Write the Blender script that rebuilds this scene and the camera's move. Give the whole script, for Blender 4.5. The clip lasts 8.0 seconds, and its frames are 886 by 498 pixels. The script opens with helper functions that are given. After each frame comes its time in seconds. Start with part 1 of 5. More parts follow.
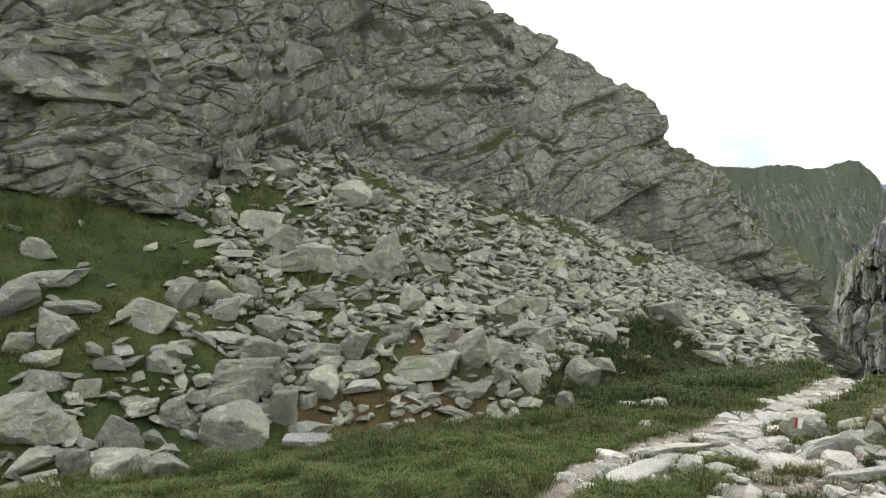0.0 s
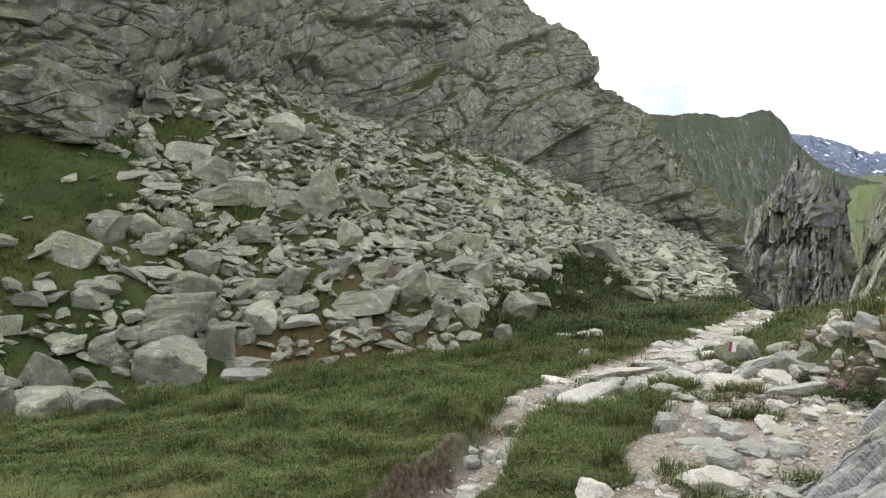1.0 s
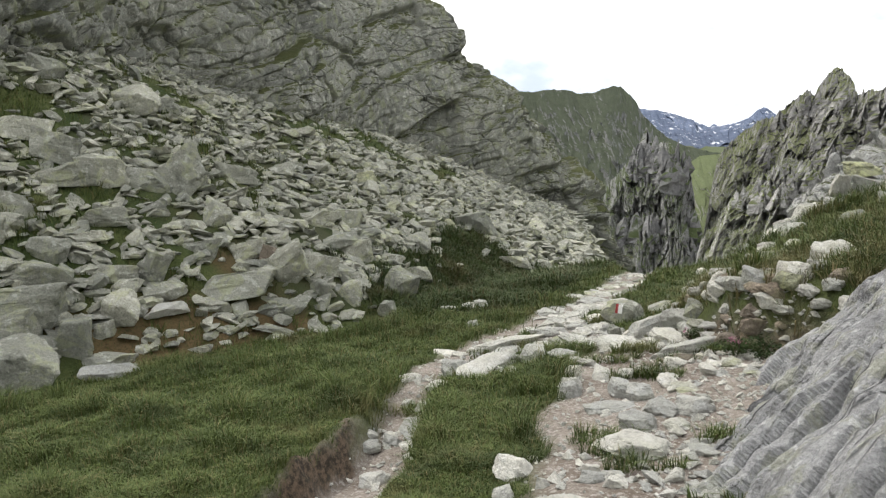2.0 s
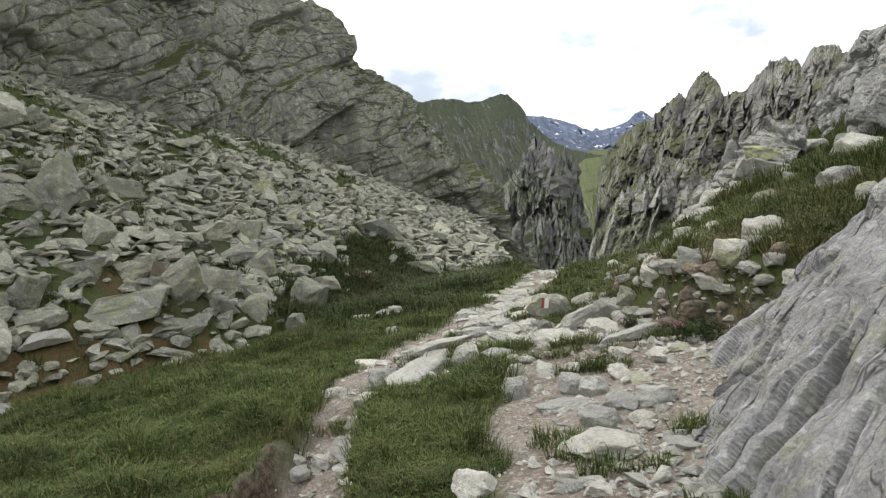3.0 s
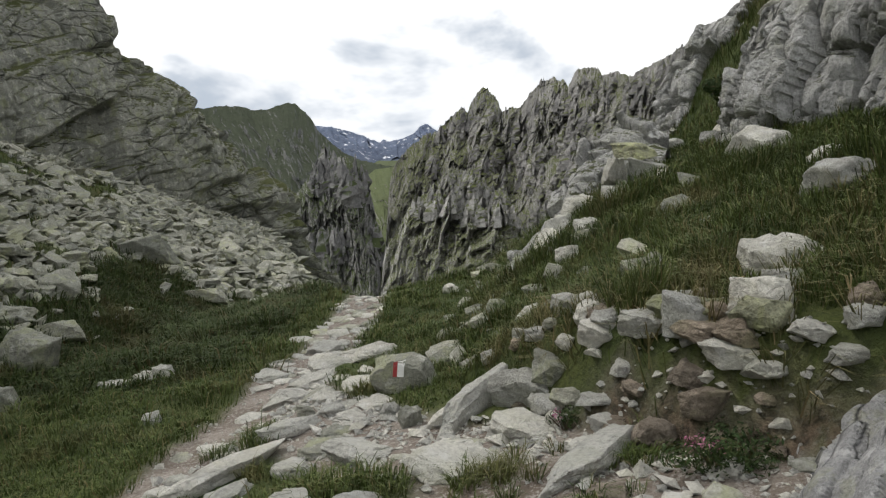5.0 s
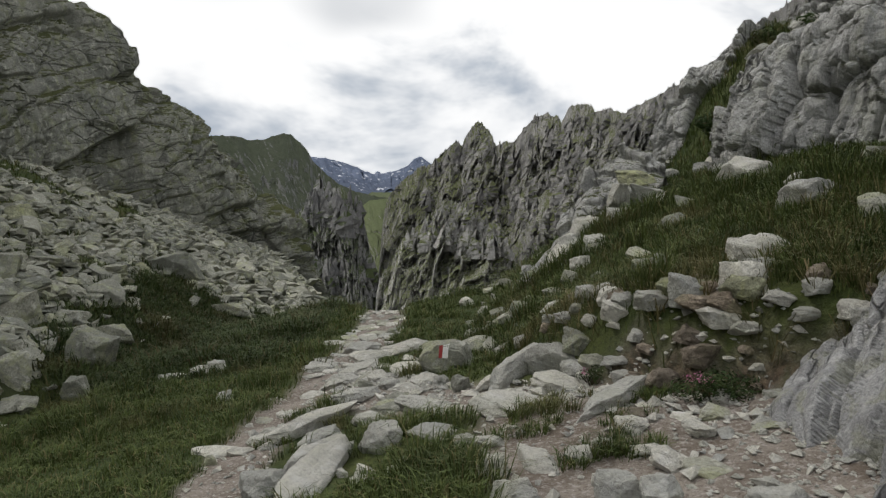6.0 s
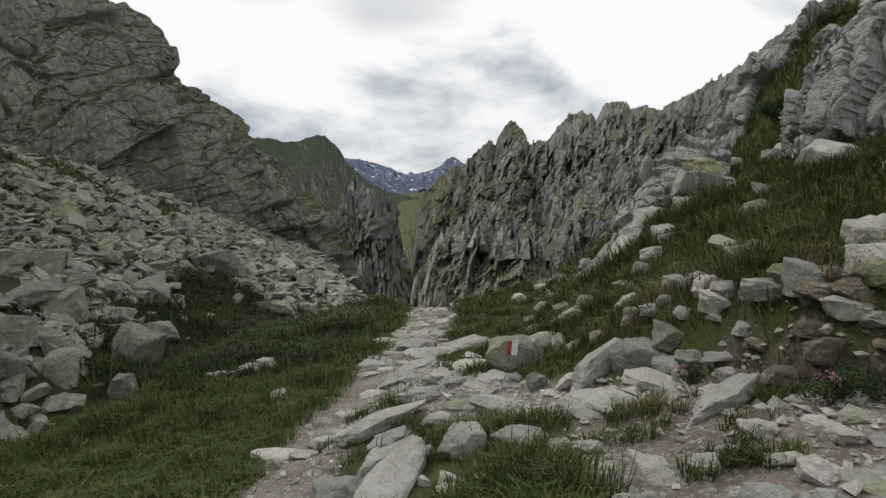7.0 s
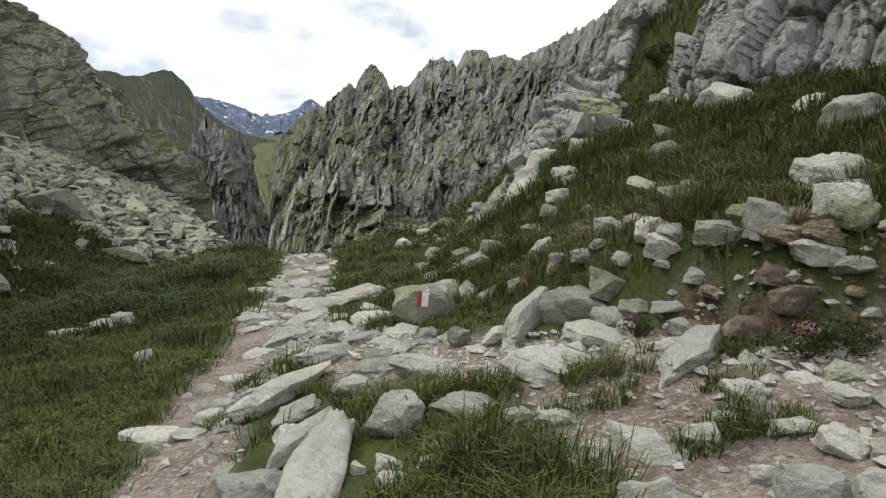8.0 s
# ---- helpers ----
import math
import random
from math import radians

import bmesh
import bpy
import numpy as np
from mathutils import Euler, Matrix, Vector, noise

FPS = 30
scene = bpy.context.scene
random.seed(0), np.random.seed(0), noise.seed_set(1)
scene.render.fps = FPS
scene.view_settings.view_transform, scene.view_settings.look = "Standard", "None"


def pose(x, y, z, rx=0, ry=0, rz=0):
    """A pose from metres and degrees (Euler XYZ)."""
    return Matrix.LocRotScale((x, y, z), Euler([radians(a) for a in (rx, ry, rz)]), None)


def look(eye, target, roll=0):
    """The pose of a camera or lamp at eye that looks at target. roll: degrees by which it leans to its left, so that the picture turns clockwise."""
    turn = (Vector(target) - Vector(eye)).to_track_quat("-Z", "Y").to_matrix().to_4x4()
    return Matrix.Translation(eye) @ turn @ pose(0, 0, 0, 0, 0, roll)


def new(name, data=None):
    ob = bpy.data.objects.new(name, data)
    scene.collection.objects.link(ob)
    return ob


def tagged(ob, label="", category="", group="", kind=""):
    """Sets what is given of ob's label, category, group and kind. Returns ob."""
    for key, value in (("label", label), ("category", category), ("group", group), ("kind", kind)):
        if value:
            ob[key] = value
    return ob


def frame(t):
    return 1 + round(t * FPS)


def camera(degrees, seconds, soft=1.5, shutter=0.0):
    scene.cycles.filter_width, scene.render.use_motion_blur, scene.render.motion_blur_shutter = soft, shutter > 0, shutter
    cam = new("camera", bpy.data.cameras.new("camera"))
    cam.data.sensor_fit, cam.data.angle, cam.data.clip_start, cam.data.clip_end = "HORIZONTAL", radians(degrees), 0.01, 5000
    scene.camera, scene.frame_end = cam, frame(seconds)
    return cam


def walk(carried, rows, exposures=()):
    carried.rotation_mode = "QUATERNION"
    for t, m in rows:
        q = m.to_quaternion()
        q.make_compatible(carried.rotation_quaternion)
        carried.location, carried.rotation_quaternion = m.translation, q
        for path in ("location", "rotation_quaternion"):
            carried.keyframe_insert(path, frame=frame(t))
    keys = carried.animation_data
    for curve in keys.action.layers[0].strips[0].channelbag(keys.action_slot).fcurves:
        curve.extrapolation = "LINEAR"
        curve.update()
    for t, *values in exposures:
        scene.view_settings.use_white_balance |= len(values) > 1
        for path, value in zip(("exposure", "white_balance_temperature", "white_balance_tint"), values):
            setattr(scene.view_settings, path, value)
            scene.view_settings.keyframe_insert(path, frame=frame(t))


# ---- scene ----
# camera and its walk: seconds, place, heading (clockwise from +y), tilt, roll
cam = camera(63.31, 8.0, soft=1.3)
PATH = [
    (0.0, 0.929, -0.458, 2.639, -35.82, -3.34, 0.33),
    (0.5, 0.798, -0.443, 2.547, -36.66, -3.92, 1.82),
    (1.0, 0.620, -0.465, 2.420, -29.87, -7.69, 1.00),
    (1.2, 0.536, -0.404, 2.396, -26.33, -8.07, 0.77),
    (2.3, 0.158, -0.031, 2.182, -17.58, -9.36, -0.39),
    (2.5, 0.079, 0.065, 2.113, -15.88, -8.49, -0.86),
    (3.0, -0.123, 0.342, 2.050, -11.28, -8.57, -1.84),
    (3.5, -0.413, 0.544, 1.996, -3.45, -6.71, 0.09),
    (4.0, -0.472, 2.463, 1.847, -0.75, -2.40, -2.79),
    (4.5, -0.573, 3.463, 1.731, 1.66, -2.92, -2.63),
    (5.0, -0.765, 3.523, 1.797, 5.41, -8.14, -0.96),
    (5.2, -1.036, 3.413, 1.676, 6.70, -6.92, -0.31),
    (6.3, -1.375, 2.214, 1.674, 5.05, -4.44, 0.57),
    (6.5, -1.424, 2.427, 1.628, 3.46, -2.72, 0.29),
    (7.0, -1.608, 2.862, 1.529, 3.41, -5.55, -0.54),
    (7.5, -1.789, 3.249, 1.463, 7.82, -9.03, -0.41),
    (8.0, -1.900, 3.677, 1.390, 14.73, -9.77, 1.26),
]


def aim(x, y, z, heading, tilt, roll):
    a, e = radians(heading), radians(tilt)
    return look((x, y, z), (x + math.sin(a) * math.cos(e), y + math.cos(a) * math.cos(e), z + math.sin(e)), roll)


walk(cam, [(t, aim(*row)) for t, *row in PATH],
     exposures=[(0.0, -0.08), (3.0, -0.37), (3.5, -0.71), (4.0, -0.93), (4.5, -0.94), (5.0, -0.8), (6.3, -1.2), (6.5, -1.22), (7.0, -1.18), (7.5, -0.9), (8.0, -0.61)])

# ---------------------------------------------------------------- light
SUN_AZ, SUN_EL = radians(-62), radians(50)   # heading and height of the veiled sun
sun = new("sun", bpy.data.lights.new("sun", "SUN"))
sun.data.energy, sun.data.angle, sun.data.color = 2.7, radians(8), (1.0, 0.95, 0.87)
SUN_DIR = Vector((math.sin(SUN_AZ) * math.cos(SUN_EL), math.cos(SUN_AZ) * math.cos(SUN_EL), math.sin(SUN_EL)))
sun.matrix_world = look(SUN_DIR * 100, (0, 0, 0))


class Nodes:
    """Short hand for building node trees."""

    def __init__(self, tree):
        self.tree = tree
        tree.nodes.clear()

    def add(self, kind, **props):
        n = self.tree.nodes.new(kind)
        for k, v in props.items():
            setattr(n, k, v)
        return n

    def put(self, sock, v):
        if isinstance(v, bpy.types.NodeSocket):
            self.tree.links.new(v, sock)
        elif v is not None:
            sock.default_value = v if not isinstance(v, (tuple, list)) or len(v) != 3 or sock.type != "RGBA" else (*v, 1)

    def noise(self, vec, scale, detail=4, rough=0.55, warp=0.0):
        n = self.add("ShaderNodeTexNoise")
        for k, v in (("Vector", vec), ("Scale", scale), ("Detail", detail), ("Roughness", rough), ("Distortion", warp)):
            self.put(n.inputs[k], v)
        return n.outputs["Fac"]

    def ramp(self, fac, lo, hi, a=0.0, b=1.0):
        n = self.add("ShaderNodeMapRange", interpolation_type="SMOOTHSTEP")
        for i, v in enumerate((fac, lo, hi, a, b)):
            self.put(n.inputs[i], v)
        return n.outputs[0]

    def mix(self, fac, a, b, blend="MIX"):
        n = self.add("ShaderNodeMix", data_type="RGBA", blend_type=blend)
        self.put(n.inputs[0], fac), self.put(n.inputs[6], a), self.put(n.inputs[7], b)
        return n.outputs[2]

    def math(self, op, a, b=None):
        n = self.add("ShaderNodeMath", operation=op)
        self.put(n.inputs[0], a), self.put(n.inputs[1], b)
        return n.outputs[0]

    def scaled(self, vec, s):
        n = self.add("ShaderNodeMapping")
        self.put(n.inputs[0], vec), self.put(n.inputs[3], s)
        return n.outputs[0]

    def bump(self, height, strength, distance, normal=None):
        n = self.add("ShaderNodeBump")
        self.put(n.inputs["Strength"], strength), self.put(n.inputs["Distance"], distance), self.put(n.inputs["Height"], height)
        if normal is not None:
            self.put(n.inputs["Normal"], normal)
        return n.outputs[0]


world = bpy.data.worlds.new("sky")
scene.world = world
world.use_nodes = True
N = Nodes(world.node_tree)
sky = N.add("ShaderNodeTexSky", sky_type="NISHITA", sun_disc=False, sun_elevation=SUN_EL, sun_rotation=SUN_AZ,
            air_density=1.0, dust_density=2.0)
vec = N.add("ShaderNodeTexCoord").outputs["Generated"]
blue = N.mix(1.0, sky.outputs[0], (0.11, 0.11, 0.11), "MULTIPLY")
flat = N.scaled(vec, (1.0, 1.0, 1.9))
big = N.noise(flat, 2.3, 6, 0.55, 0.3)
veil = N.noise(flat, 5.5, 7, 0.6, 0.2)
cloud = N.mix(N.ramp(big, 0.35, 0.48), (1.1, 1.24, 1.43), (2.6, 2.61, 2.62))
cloud = N.mix(N.ramp(veil, 0.42, 0.75), cloud, (2.6, 2.61, 2.62))
shade = N.mix(N.ramp(N.noise(flat, 1.7, 3), 0.6, 0.75, 0.0, 0.35), cloud, blue)
back = N.add("ShaderNodeBackground")
N.put(back.inputs[0], shade), N.put(back.inputs[1], 0.84)
N.tree.links.new(back.outputs[0], N.add("ShaderNodeOutputWorld").inputs[0])


# ---------------------------------------------------------------- noise on arrays
def rnd(i, j, k, seed):
    h = (i.astype(np.int64) * 374761393 + j.astype(np.int64) * 668265263 + k.astype(np.int64) * 2147483647 + seed * 144665) & 0xFFFFFFFF
    h = ((h ^ (h >> 13)) * 1274126177) & 0xFFFFFFFF
    h = ((h ^ (h >> 16)) * 2246822519) & 0xFFFFFFFF
    return ((h ^ (h >> 15)) & 0xFFFFFF) / float(0x1000000)


def vnoise(p, seed=0):
    """Smooth noise from -1 to 1 at the points p (n, 3)."""
    i = np.floor(p).astype(np.int64)
    f = p - i
    f = f * f * (3 - 2 * f)
    out = 0
    for a in (0, 1):
        for b in (0, 1):
            for c in (0, 1):
                w = (f[:, 0] if a else 1 - f[:, 0]) * (f[:, 1] if b else 1 - f[:, 1]) * (f[:, 2] if c else 1 - f[:, 2])
                out = out + w * rnd(i[:, 0] + a, i[:, 1] + b, i[:, 2] + c, seed)
    return out * 2 - 1


def fbm(p, octaves=4, seed=0, gain=0.5):
    out, amp = 0, 1.0
    for o in range(octaves):
        out = out + amp * vnoise(p * 2.03 ** o, seed + o)
        amp *= gain
    return out


def fbm2(x, y, scale, octaves=4, seed=0, gain=0.5):
    x, y = np.broadcast_arrays(np.asarray(x, float), np.asarray(y, float))
    p = np.stack([x.ravel() / scale, y.ravel() / scale, np.zeros(x.size) + 0.37], 1)
    return fbm(p, octaves, seed, gain).reshape(x.shape)


def blocks(p, size, seed, push=1.0, tilt=0.5, crack=0.25, jitter=0.7, pillar=0.0):
    """Fractured relief: each cell of a jittered lattice is pushed and tilted by chance, with a crack round it."""
    size = np.asarray(size, float)
    q = p / size
    i = np.floor(q).astype(np.int64)
    f1, f2 = np.full(len(p), 9.0), np.full(len(p), 9.0)
    own = np.zeros((len(p), 3), np.int64)
    off = np.zeros((len(p), 3))
    for a in (-1, 0, 1):
        for b in (-1, 0, 1):
            for c in (-1, 0, 1):
                n = i + (a, b, c)
                d = np.stack([n[:, k] + 0.5 - 0.5 * jitter + jitter * rnd(n[:, 0], n[:, 1], n[:, 2], seed + 7 * k) for k in range(3)], 1) - q
                r = (d * d).sum(1)
                near = r < f1
                f2 = np.where(near, f1, np.minimum(f2, r))
                f1 = np.where(near, r, f1)
                own[near], off[near] = n[near], d[near]
    r3 = [rnd(own[:, 0], own[:, 1], own[:, 2], seed + 31 + k) - 0.5 for k in range(4)]
    gap = np.sqrt(f2) - np.sqrt(f1)
    lean = pillar * (0.9 * off[:, 1] - 1.2 * np.abs(off[:, 0] + 0.3 * r3[3]))      # stands out at its base, runs to an edge and leans back
    return lean + push * 2 * r3[0] + tilt * 2 * (off[:, 0] * r3[1] + off[:, 1] * r3[2] + off[:, 2] * r3[3]) - crack * np.exp(-gap * 16)


def smooth(a, b, x):
    t = np.clip((x - a) / (b - a), 0, 1)
    return t * t * (3 - 2 * t)


# ---------------------------------------------------------------- the lie of the land
def foot_x(y):      # foot of the scree, to the west of the trail
    return np.interp(y, [-10, 2, 4, 6.5, 9, 11, 12.5, 15, 20, 23, 27, 40], [-9.0, -8.8, -8.6, -8.0, -6.9, -5.9, -5.2, -4.9, -4.1, -3.3, -2.6, -2.4])


def bank_x(y):      # foot of the eastern bank
    return np.interp(y, [0, 3, 5, 6, 6.3, 6.6, 6.9, 7.5, 9, 11, 13, 16, 20], [1.4, 1.4, 1.5, 1.4, 1.15, 0.85, 0.6, 0.3, -0.1, -0.2, 0.2, 1.0, 1.5])


def floor_z(y):     # height of the valley floor along the trail
    return np.interp(y, [-20, -1, 1, 4, 5.5, 7, 8.2, 10.2, 11.8, 13.5, 16, 20, 26, 32, 60], [1.8, 0.62, 0.4, 0.12, 0.03, -0.1, -0.27, -0.5, -0.66, -0.84, -1.0, -1.45, -2.3, -2.9, -4.0])


def lip_y(x):       # where the ground breaks off into the gorge
    return np.interp(x, [-14, -10, -7, -4.5, -2.6, -1.5, -0.8, 0.3, 1.25, 1.8, 2.3, 3, 4.5, 7.5, 12, 30],
                     [46, 44.5, 40, 33, 25, 19, 17.2, 17.3, 17.8, 16.6, 15.6, 16.5, 20, 24, 28, 45])


def track_x(y):     # the dirt strip of the trail
    return np.interp(y, [1, 4, 5, 6.5, 8, 10, 12, 15, 18], [-1.75, -1.85, -2.0, -2.3, -2.25, -1.8, -1.55, -1.15, -0.95])


def track_w(y):
    return np.interp(y, [1, 4, 5, 6.5, 8, 10, 12, 15, 18], [0.45, 0.35, 0.2, 0.2, 0.28, 0.42, 0.42, 0.4, 0.36])


def side_x(y):      # the wider stony strip to the east, which joins it
    return np.interp(y, [-3, 0, 3, 4, 5, 6, 7, 8, 9.5], [0.6, 0.2, -0.1, 0.0, 0.2, 0.35, 0.1, -0.8, -1.4])


def side_w(y):
    return np.interp(y, [-3, 0, 3, 4, 5, 6, 7, 8, 9.5, 10.5], [0.7, 0.7, 0.6, 0.65, 0.85, 1.05, 0.7, 0.5, 0.3, 0.0])


def humus(x, y):
    """Dark soil laid open: the wall of the rut and the undercut bank."""
    n = 0.1 * fbm2(x, y, 0.4, 3, 6)
    rut = (1 - smooth(0.02, 0.10, np.abs(x - track_x(y) + track_w(y) + 0.03 + 1.3 * n))) * smooth(2.6, 3.2, y) * (1 - smooth(4.6, 5.2, y))
    d = x - bank_x(y) + n
    bank = smooth(0.0, 0.06, d) * (1 - smooth(0.14, 0.24, d)) * smooth(5.9, 6.2, y) * (1 - smooth(7.2, 7.5, y))
    return np.maximum(rut, bank)


def dirt(x, y):
    """How bare the ground is, 0 to 1."""
    n = 0.16 * fbm2(x, y, 0.7, 3, 5)
    a = 1 - smooth(-0.09, 0.09, np.abs(x - track_x(y)) - track_w(y) + n * 0.6)
    b = 1 - smooth(-0.14, 0.14, np.abs(x - side_x(y)) - side_w(y) + n)
    a, b = a * (y < 18.5), b * (y < 10.6) * (1 - smooth(-0.05, 0.15, x - bank_x(y) + 0.5 * n))
    return np.maximum(np.maximum(a, b), humus(x, y))


def land(x, y, fine=True):
    """Height of the ground."""
    x, y = np.asarray(x, float), np.asarray(y, float)
    fx, bx = foot_x(y), bank_x(y)
    z = floor_z(y) + 0.155 * (np.clip(x, fx, bx) + 1.5)
    s = np.maximum(0, fx - x)
    steep = np.interp(y, [0, 8, 14, 22, 32], [0.62, 0.62, 0.58, 0.52, 0.47])
    z = z + steep * np.minimum(s, 9) + 0.8 * steep * np.clip(s - 9, 0, 9) + 0.7 * np.clip(s - 18, 0, 12)
    d = np.maximum(0, x - bx)
    wall = 0.36 * smooth(5.4, 6.2, y) * (1 - smooth(8.0, 9.5, y)) + 0.1
    z = z + wall * smooth(0.0, 0.35, d) + 0.43 * np.minimum(d, 4.5) + 0.15 * np.clip(d - 4.5, 0, 2.5) + 0.62 * np.clip(d - 7, 0, 14)
    z = z + (0.09 * np.clip(y - 7.5, 0, 8)) * smooth(0.3, 2.2, d)
    z = z + 2.4 * smooth(4.6, 7.0, x) * smooth(13.4, 16.4, y) * (1 - 0.75 * smooth(17.2, 18.8, y))
    tx = track_x(y)
    z = z - (0.3 * (1 - smooth(4.4, 6.4, y)) + 0.05) * (1 - smooth(-0.1, 0.12, np.abs(x - tx) - track_w(y))) * (1 - smooth(17, 19, y)) * smooth(1.0, 2.5, y)
    over = np.maximum(0, y - lip_y(x))
    z = z - 0.25 * np.minimum(over, 2) - 1.5 * np.clip(over - 1, 0, 45)
    far = np.hypot(x, y)
    z = np.where(far > 130, np.maximum(z, -90), z)
    if fine:
        bare = dirt(x, y)
        z = z + 0.10 * fbm2(x, y, 2.3, 4, 11) * (1 - 0.6 * bare) + (0.035 - 0.012 * bare) * fbm2(x, y, 0.33, 4, 21)
        z = z + 0.09 * fbm2(x, y, 0.13, 3, 29) * humus(x, y)
        z = z + 0.9 * fbm2(x, y, 9.0, 3, 23) * smooth(25, 60, far)
    return z


def land1(x, y):
    return float(land(np.array([x]), np.array([y]))[0])


def meadow(x, y):
    """The grassy patches high on the scree, 0 to 1."""
    n = fbm2(x, y, 1.8, 3, 77)
    m = smooth(8.9, 8.1, y + 0.35 * (x + 11) + 0.8 * n) * smooth(-9.6, -10.4, x + 0.3 * n)
    return np.clip(m + smooth(0.2, 0.42, n) * 0.9 * smooth(3.0, 5.5, foot_x(y) - x), 0, 1)


def heath(x, y):
    """The dark heath at the foot of the scree."""
    return smooth(11.6, 13, y) * smooth(21.5, 19.5, y) * smooth(-6.2, -5.4, x + 0.1 * (y - 12)) * smooth(-2.5, -3.1, x - 0.12 * (y - 12))


def dry(x, y):
    """Patches of brown withered turf, 0 to 1."""
    n = fbm2(x, y, 1.1, 3, 131)
    spots = sum(np.exp(-((x - cx) ** 2 + (y - cy) ** 2) / r ** 2) for cx, cy, r in ((-7.4, 8.3, 1.0), (-6.8, 9.6, 0.8), (-5.6, 5.7, 0.5), (-6.4, 10.5, 0.5)))
    return np.maximum(smooth(0.3, 0.6, n) * (1 - smooth(-5.6, -4.9, x)) * smooth(-9.5, -8.5, x), smooth(0.25, 0.7, spots + 0.35 * n))


# ---------------------------------------------------------------- materials
def material(name, build):
    m = bpy.data.materials.new(name)
    m.use_nodes = True
    n = Nodes(m.node_tree)
    color, rough, normal = build(n)
    s = n.add("ShaderNodeBsdfPrincipled")
    n.put(s.inputs["Base Color"], color), n.put(s.inputs["Roughness"], rough)
    s.inputs["Specular IOR Level"].default_value = 0.25
    if normal is not None:
        n.put(s.inputs["Normal"], normal)
    n.tree.links.new(s.outputs[0], n.add("ShaderNodeOutputMaterial").inputs[0])
    return m


def where(n):
    return n.add("ShaderNodeNewGeometry").outputs["Position"]


def chance(n):
    a, b = n.add("ShaderNodeObjectInfo").outputs["Random"], n.add("ShaderNodeNewGeometry").outputs["Random Per Island"]
    return n.math("FRACT", n.math("ADD", a, b))


def rock_look(dark, light, lichen, lichen_amount, size=1.0, moss=0.0, vary=True, cracks=0.0, cell=(1, 1, 1), speck=0.6, mask=0.46, turn=(0, 0, 0), warp=0.3):
    def build(n):
        p = where(n)
        base = n.mix(n.ramp(n.noise(p, 0.9 / size, 5, 0.6), 0.3, 0.7), dark, light)
        grain = n.noise(p, 38 / size, 4, 0.7)
        base = n.mix(n.ramp(grain, 0.38, 0.68, 0.0, speck), base, tuple(c * 0.45 for c in dark))
        pale = n.ramp(n.noise(p, 7 / size, 6, 0.65), 0.54, 0.64, 0.0, 0.6)
        base = n.mix(pale, base, tuple(min(0.6, c * 1.5) for c in light))
        blotch = n.ramp(n.noise(p, 13 / size, 6, 0.7, 0.4), 0.54, 0.68, 0.0, 0.42)
        base = n.mix(blotch, base, tuple(c * 0.5 for c in dark))
        spots = n.ramp(n.noise(p, 3.1 / size, 6, 0.7, 0.6), 0.50, 0.62, 0.0, lichen_amount)
        base = n.mix(spots, base, lichen)
        stain = n.ramp(n.noise(n.scaled(p, (1.4, 1.4, 0.35)), 1.6 / size, 5, 0.65), 0.56, 0.72, 0.0, 0.6)
        base = n.mix(stain, base, tuple(c * 0.4 for c in dark))
        if vary:
            base = n.mix(1.0, base, n.mix(chance(n), (0.72, 0.73, 0.72), (1.22, 1.2, 1.14)), "MULTIPLY")
        if moss:
            up = n.add("ShaderNodeSeparateXYZ")
            n.put(up.inputs[0], n.add("ShaderNodeNewGeometry").outputs["Normal"])
            flat = n.ramp(n.math("ADD", up.outputs[2], n.math("MULTIPLY", n.noise(p, 1.1 / size, 5), 0.7)), 1.22 - moss, 1.36 - moss)
            base = n.mix(flat, base, n.mix(n.noise(p, 4 / size, 4), (0.035, 0.05, 0.014), (0.085, 0.085, 0.03)))
        h = n.math("ADD", n.noise(p, 6 / size, 8, 0.72), n.math("MULTIPLY", n.noise(p, 30 / size, 5, 0.75), 0.6))
        if cracks:      # fine joints
            shift = n.add("ShaderNodeVectorMath", operation="ADD")
            wob = n.add("ShaderNodeTexNoise")
            n.put(wob.inputs["Vector"], p), n.put(wob.inputs["Scale"], 1.3 / size), n.put(wob.inputs["Detail"], 5)
            n.put(shift.inputs[0], p), n.put(shift.inputs[1], n.mix(1.0, wob.outputs["Color"], (warp, warp, warp), "MULTIPLY"))
            grid = n.add("ShaderNodeMapping", vector_type="TEXTURE")
            n.put(grid.inputs[0], shift.outputs[0]), n.put(grid.inputs[2], tuple(radians(a) for a in turn)), n.put(grid.inputs[3], tuple(1 / c for c in cell))
            for scale, width in ((0.9, 0.035), (2.6, 0.05)):
                v = n.add("ShaderNodeTexVoronoi", feature="DISTANCE_TO_EDGE")
                n.put(v.inputs["Vector"], grid.outputs[0]), n.put(v.inputs["Scale"], scale / size)
                line = n.ramp(v.outputs["Distance"], 0.0, width, 1.0, 0.0)
                line = n.math("MULTIPLY", line, n.ramp(n.noise(p, 0.8 / size, 4), mask, mask + 0.16))
                base = n.mix(n.math("MULTIPLY", line, cracks), base, tuple(c * 0.22 for c in dark))
                h = n.math("SUBTRACT", h, n.math("MULTIPLY", line, 0.8))
        return base, 0.92, n.bump(h, 0.85, 0.08 * size)
    return build


